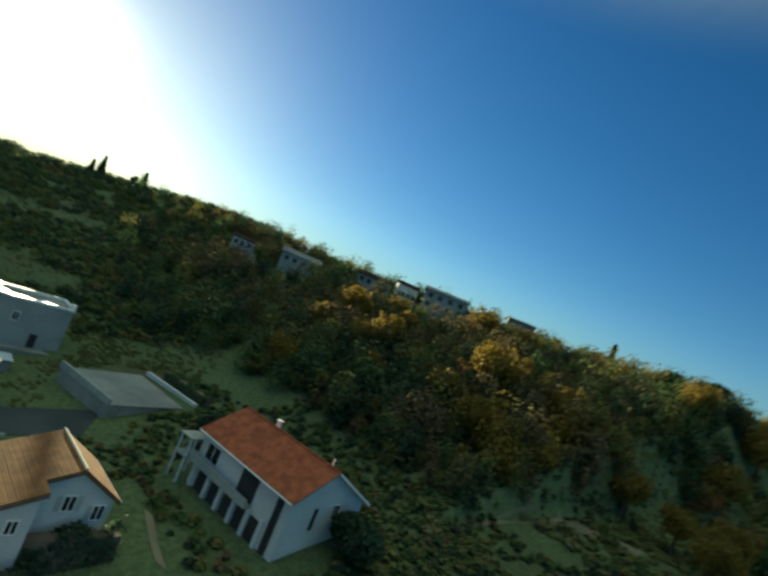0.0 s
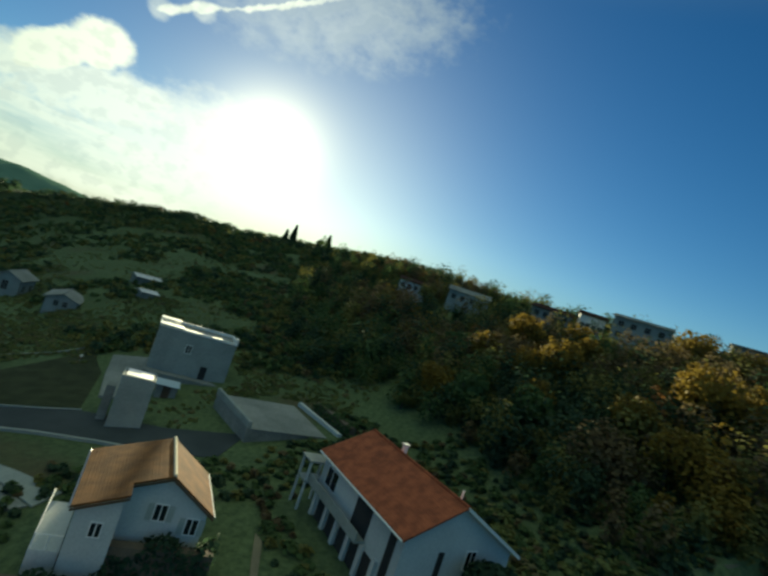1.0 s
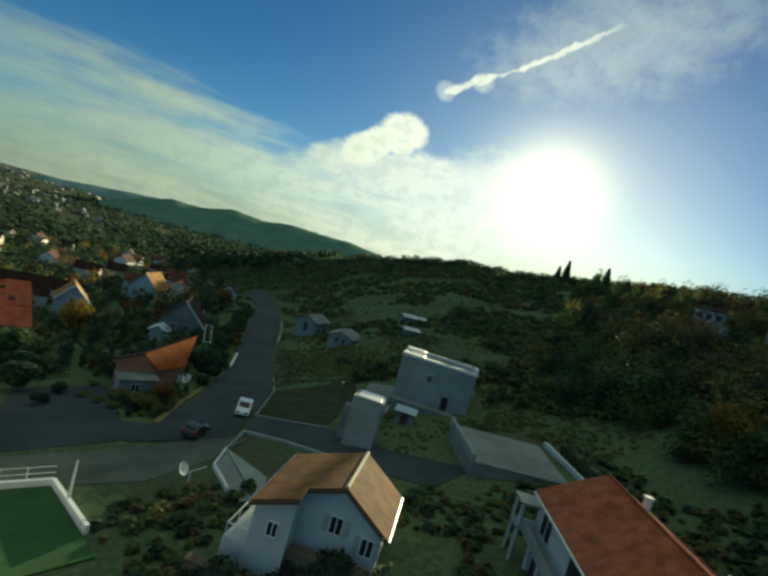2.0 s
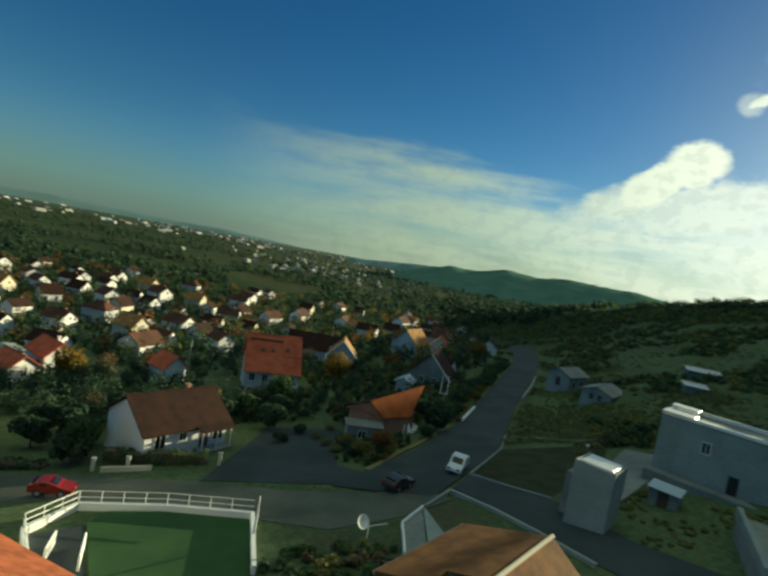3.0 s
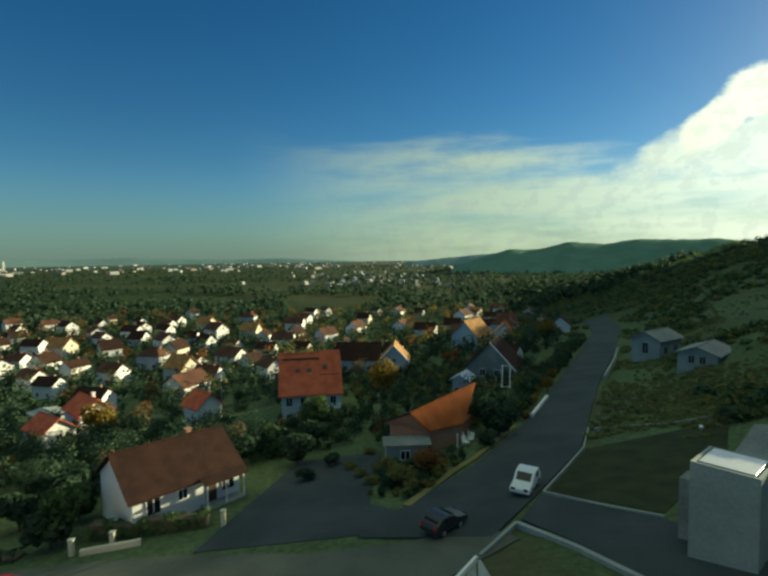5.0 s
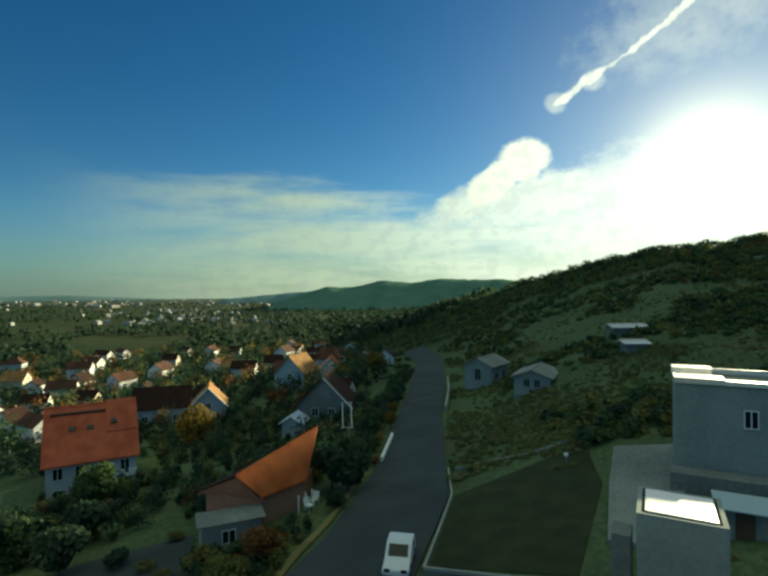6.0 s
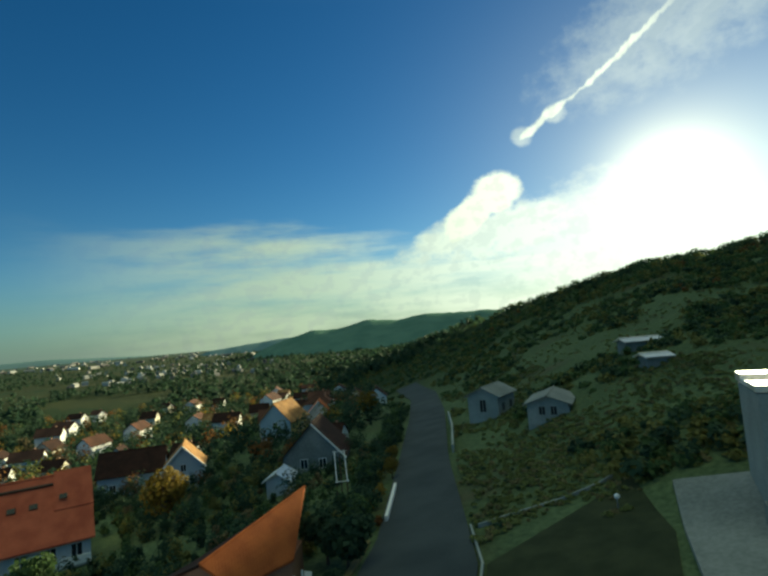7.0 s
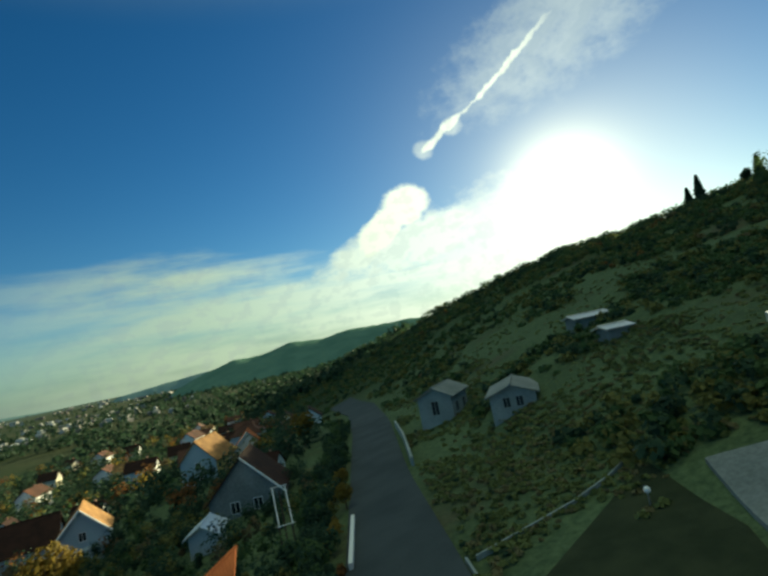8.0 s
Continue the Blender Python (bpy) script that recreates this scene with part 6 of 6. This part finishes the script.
# rough garden growth round the two houses
yard = {"dark": [], "green": [], "olive": [], "brown": []}
q = np.random.RandomState(77)
keep_off = ((12.7, -13.4, 46.0, 8.2, 6.4), (0.96, -1.07, -51.1, 8.0, 8.6), (30.0, 5.8, 52.0, 6.2, 6.8), (18.4, 16.8, -52.2, 3.2, 2.6))
for _ in range(4400):
    x, y = q.uniform(-16, 40), q.uniform(-56, 14)
    if x > 8 and y > 5 or (x > 17 and 5 > y > 2):
        continue
    if any(abs(v.x) < a and abs(v.y) < b for v, a, b in ((pose(hx, hy, 0, 0, 0, hr).inverted() @ Vector((x, y, 0)), a, b) for hx, hy, hr, a, b in keep_off)):
        continue
    if (x < -8 and y > 7) or math.hypot(x - 22, y + 46) < 7 or noise.noise((x * 0.09, y * 0.09, 1.0)) < -0.32 or abs(math.hypot(x - 5.3, y + 6.5)) < 1.2:
        continue
    k = ("dark", "green", "olive", "brown")[int(np.searchsorted([0.22, 0.68, 0.9, 1.0], q.rand()))]
    yard[k].append((x, y, q.uniform(0.22, 0.85)))
for i, (k, rows) in enumerate(yard.items()):
    woodland("garden_growth", {"dark": "dark shrubs", "green": "green shrubs and weeds", "olive": "olive weeds and tall grass", "brown": "brown dry weeds"}[k] + " round the hillside houses", LOOKS[k][0], rows, 800 + i * 9, 0.58, 42, 1.8, 1.9)

# knee-high growth over the meadow below the wood
rough = {"dark": [], "green": [], "olive": [], "brown": []}
mq = np.random.RandomState(19)
PATH = [(19, -34.5), (20.8, -37.8), (22.5, -41), (23.7, -45), (24.8, -48.7), (24.4, -51.5), (23.7, -54), (21.8, -57.3), (19.8, -60.4), (17, -63.8), (14.3, -67.2)]
for _ in range(4600):
    x, y = mq.uniform(4, 44), mq.uniform(-100, -20)
    v = pose(12.7, -13.4, 0, 0, 0, 46.0).inverted() @ Vector((x, y, 0))
    if abs(v.x) < 8.6 and abs(v.y) < 7.0 or min(math.hypot(x - a, y - b) for a, b in PATH) < 1.6:
        continue
    if noise.noise((x * 0.06, y * 0.06, 3.0)) < -0.25:
        continue
    k = ("dark", "green", "olive", "brown")[int(np.searchsorted([0.14, 0.5, 0.82, 1.0], mq.rand()))]
    rough[k].append((x, y, mq.uniform(0.2, 0.6) if mq.rand() < 0.93 else mq.uniform(0.9, 1.6)))
for i, (k, rows) in enumerate(rough.items()):
    woodland("meadow_growth", {"dark": "dark shrubs", "green": "green weeds and shrubs", "olive": "olive tall grass", "brown": "brown dry stalks"}[k] + " over the meadow below the wood", {"dark": L_DARK, "green": L_GRASS, "olive": L_GRASS, "brown": L_STALKS}[k], rows, 1040 + i * 9, 0.6, 34, 2.2, 2.4)

# shrubs and small fruit trees between the road and the gardens
plot = {"dark": [], "green": [], "olive": [], "brown": []}
for _ in range(700):
    x, y = q.uniform(-16, 34), q.uniform(49, 104)
    if x > 8.4 + (y - 37) * 0.62 or math.hypot(x - 25, y - 88) < 7 or math.hypot(x - 6.8, y - 108.5) < 7 or math.hypot(x - 19.3, y - 62) < 2.5 or math.hypot(x - 16.2, y - 76.5) < 4 or math.hypot(x - 32, y - 137) < 9 or math.hypot(x + 10.5, y - 79.5) < 8.5 or math.hypot(x - 24, y - 57) < 6:
        continue
    k = ("dark", "green", "olive", "brown")[int(np.searchsorted([0.5, 0.75, 0.9, 1.0], q.rand()))]
    plot[k].append((x, y, q.uniform(0.8, 3.2)))
for i, (k, rows) in enumerate(plot.items()):
    woodland("garden_shrubs", {"dark": "dark shrubs", "green": "green fruit trees and shrubs", "olive": "olive fruit trees", "brown": "brown bare shrubs"}[k] + " in the plots beside the road", LOOKS[k][0], rows, 860 + i * 9, 0.3, 150)

# dark shrubs and a few golden ones along the edge of the hill road
side = {"dark": [], "green": [], "gold": [], "rust": [(18.6, 51.4, 0.9), (18.2, 50.6, 0.8)]}
for _ in range(230):
    y = q.uniform(50, 118)
    off = q.uniform(0.9, 5.5)
    x = 16.9 + (y - 48) * 0.592 - off
    if math.hypot(x - 25, y - 88) < 7 or math.hypot(x - 19.3, y - 62) < 2:
        continue
    if 56 < y < 78 and off < 2.2:
        side["gold"].append((x, y, q.uniform(0.7, 1.5)))
    else:
        side["dark" if q.rand() < 0.75 else "green"].append((x, y, q.uniform(0.9, 2.8)))
for i, (k, rows) in enumerate(side.items()):
    woodland("roadside_shrubs", {"dark": "dark shrubs", "green": "green shrubs", "gold": "golden bushes", "rust": "rust-coloured bushes"}[k] + " along the edge of the hill road", LOOKS[k][0], rows, 1300 + i * 9, 0.3, 150)

# low bushes in the corner between the yard, the road and the brick house
corner = {"dark": [], "olive": [], "rust": [(3.4, 38.9, 0.8), (4.4, 39.6, 0.9), (5.4, 40.2, 0.8), (6.2, 40.8, 0.7)]}
for _ in range(130):
    x, y = q.uniform(-3.5, 8.0), q.uniform(32.0, 43.0)
    if x > 1.0 + (y - 30.2) * 0.77 or x < -1.0 + (y - 37) * 0.14 or (abs(x - 4) < 5.5 and y > 41.4):
        continue
    corner["dark" if q.rand() < 0.55 else "olive"].append((x, y, q.uniform(0.5, 1.5)))
for i, (k, rows) in enumerate(corner.items()):
    woodland("yard_bushes", {"dark": "dark bushes", "olive": "olive bushes and tall weeds", "rust": "low rust-coloured bushes"}[k] + " between the yard and the road", LOOKS[k][0], rows, 1400 + i * 9, 0.26, 170, 0.8, 1.3)

# rough grass between the dark field and the foot of the slope
plain = {"green": [], "brown": []}
pq = np.random.RandomState(31)
for _ in range(2800):
    x, y = pq.uniform(20, 62), pq.uniform(12, 62)
    v = pose(36.7, 24.2, 0, 0, 0, 128.0).inverted() @ Vector((x, y, 0))
    if not clear_of(x, y) or (abs(v.x) < 6.2 and abs(v.y) < 5.4) or (x < 32 and 20 < y < 39.6 and x - 19.5 < (y - 20.6) * 0.92) or x < 20 + (y - 37) * 0.6:
        continue
    plain["green" if pq.rand() < 0.7 else "brown"].append((x, y, pq.uniform(0.12, 0.34)))
for i, (k, rows) in enumerate(plain.items()):
    woodland("field_grass", {"green": "rough green grass beside the tilled field", "brown": "dry stalks beside the tilled field"}[k], {"green": L_GRASS, "brown": L_STALKS}[k], rows, 1200 + i * 9, 0.36, 26, 1.2, 3.0)

# low weeds in the rough meadow between the road and the slope
weeds = {"dark": [], "olive": [], "brown": [], "green": []}
for _ in range(2600):
    y = q.uniform(38, 120)
    x = 18 + (y - 37) * 0.62 + q.uniform(0.5, 22)
    if 38 < y < 40 and x < 34 or math.hypot(x - 51, y - 77) < 4 or math.hypot(x - 48.5, y - 61) < 4 or noise.noise((x * 0.11, y * 0.11, 6.0)) < -0.12:
        continue
    weeds[("dark", "olive", "brown", "green")[int(np.searchsorted([0.06, 0.42, 0.66, 1.0], q.rand()))]].append((x, y, q.uniform(0.15, 0.45)))
for i, (k, rows) in enumerate(weeds.items()):
    woodland("meadow_weeds", {"dark": "dark weeds", "olive": "olive tall grass", "brown": "brown dry stalks", "green": "green weeds"}[k] + " on the meadow beside the road", {"dark": L_DARK, "green": L_GRASS, "olive": L_GRASS, "brown": L_STALKS}[k], rows, 940 + i * 9, 0.36, 30, 1.2, 2.6)
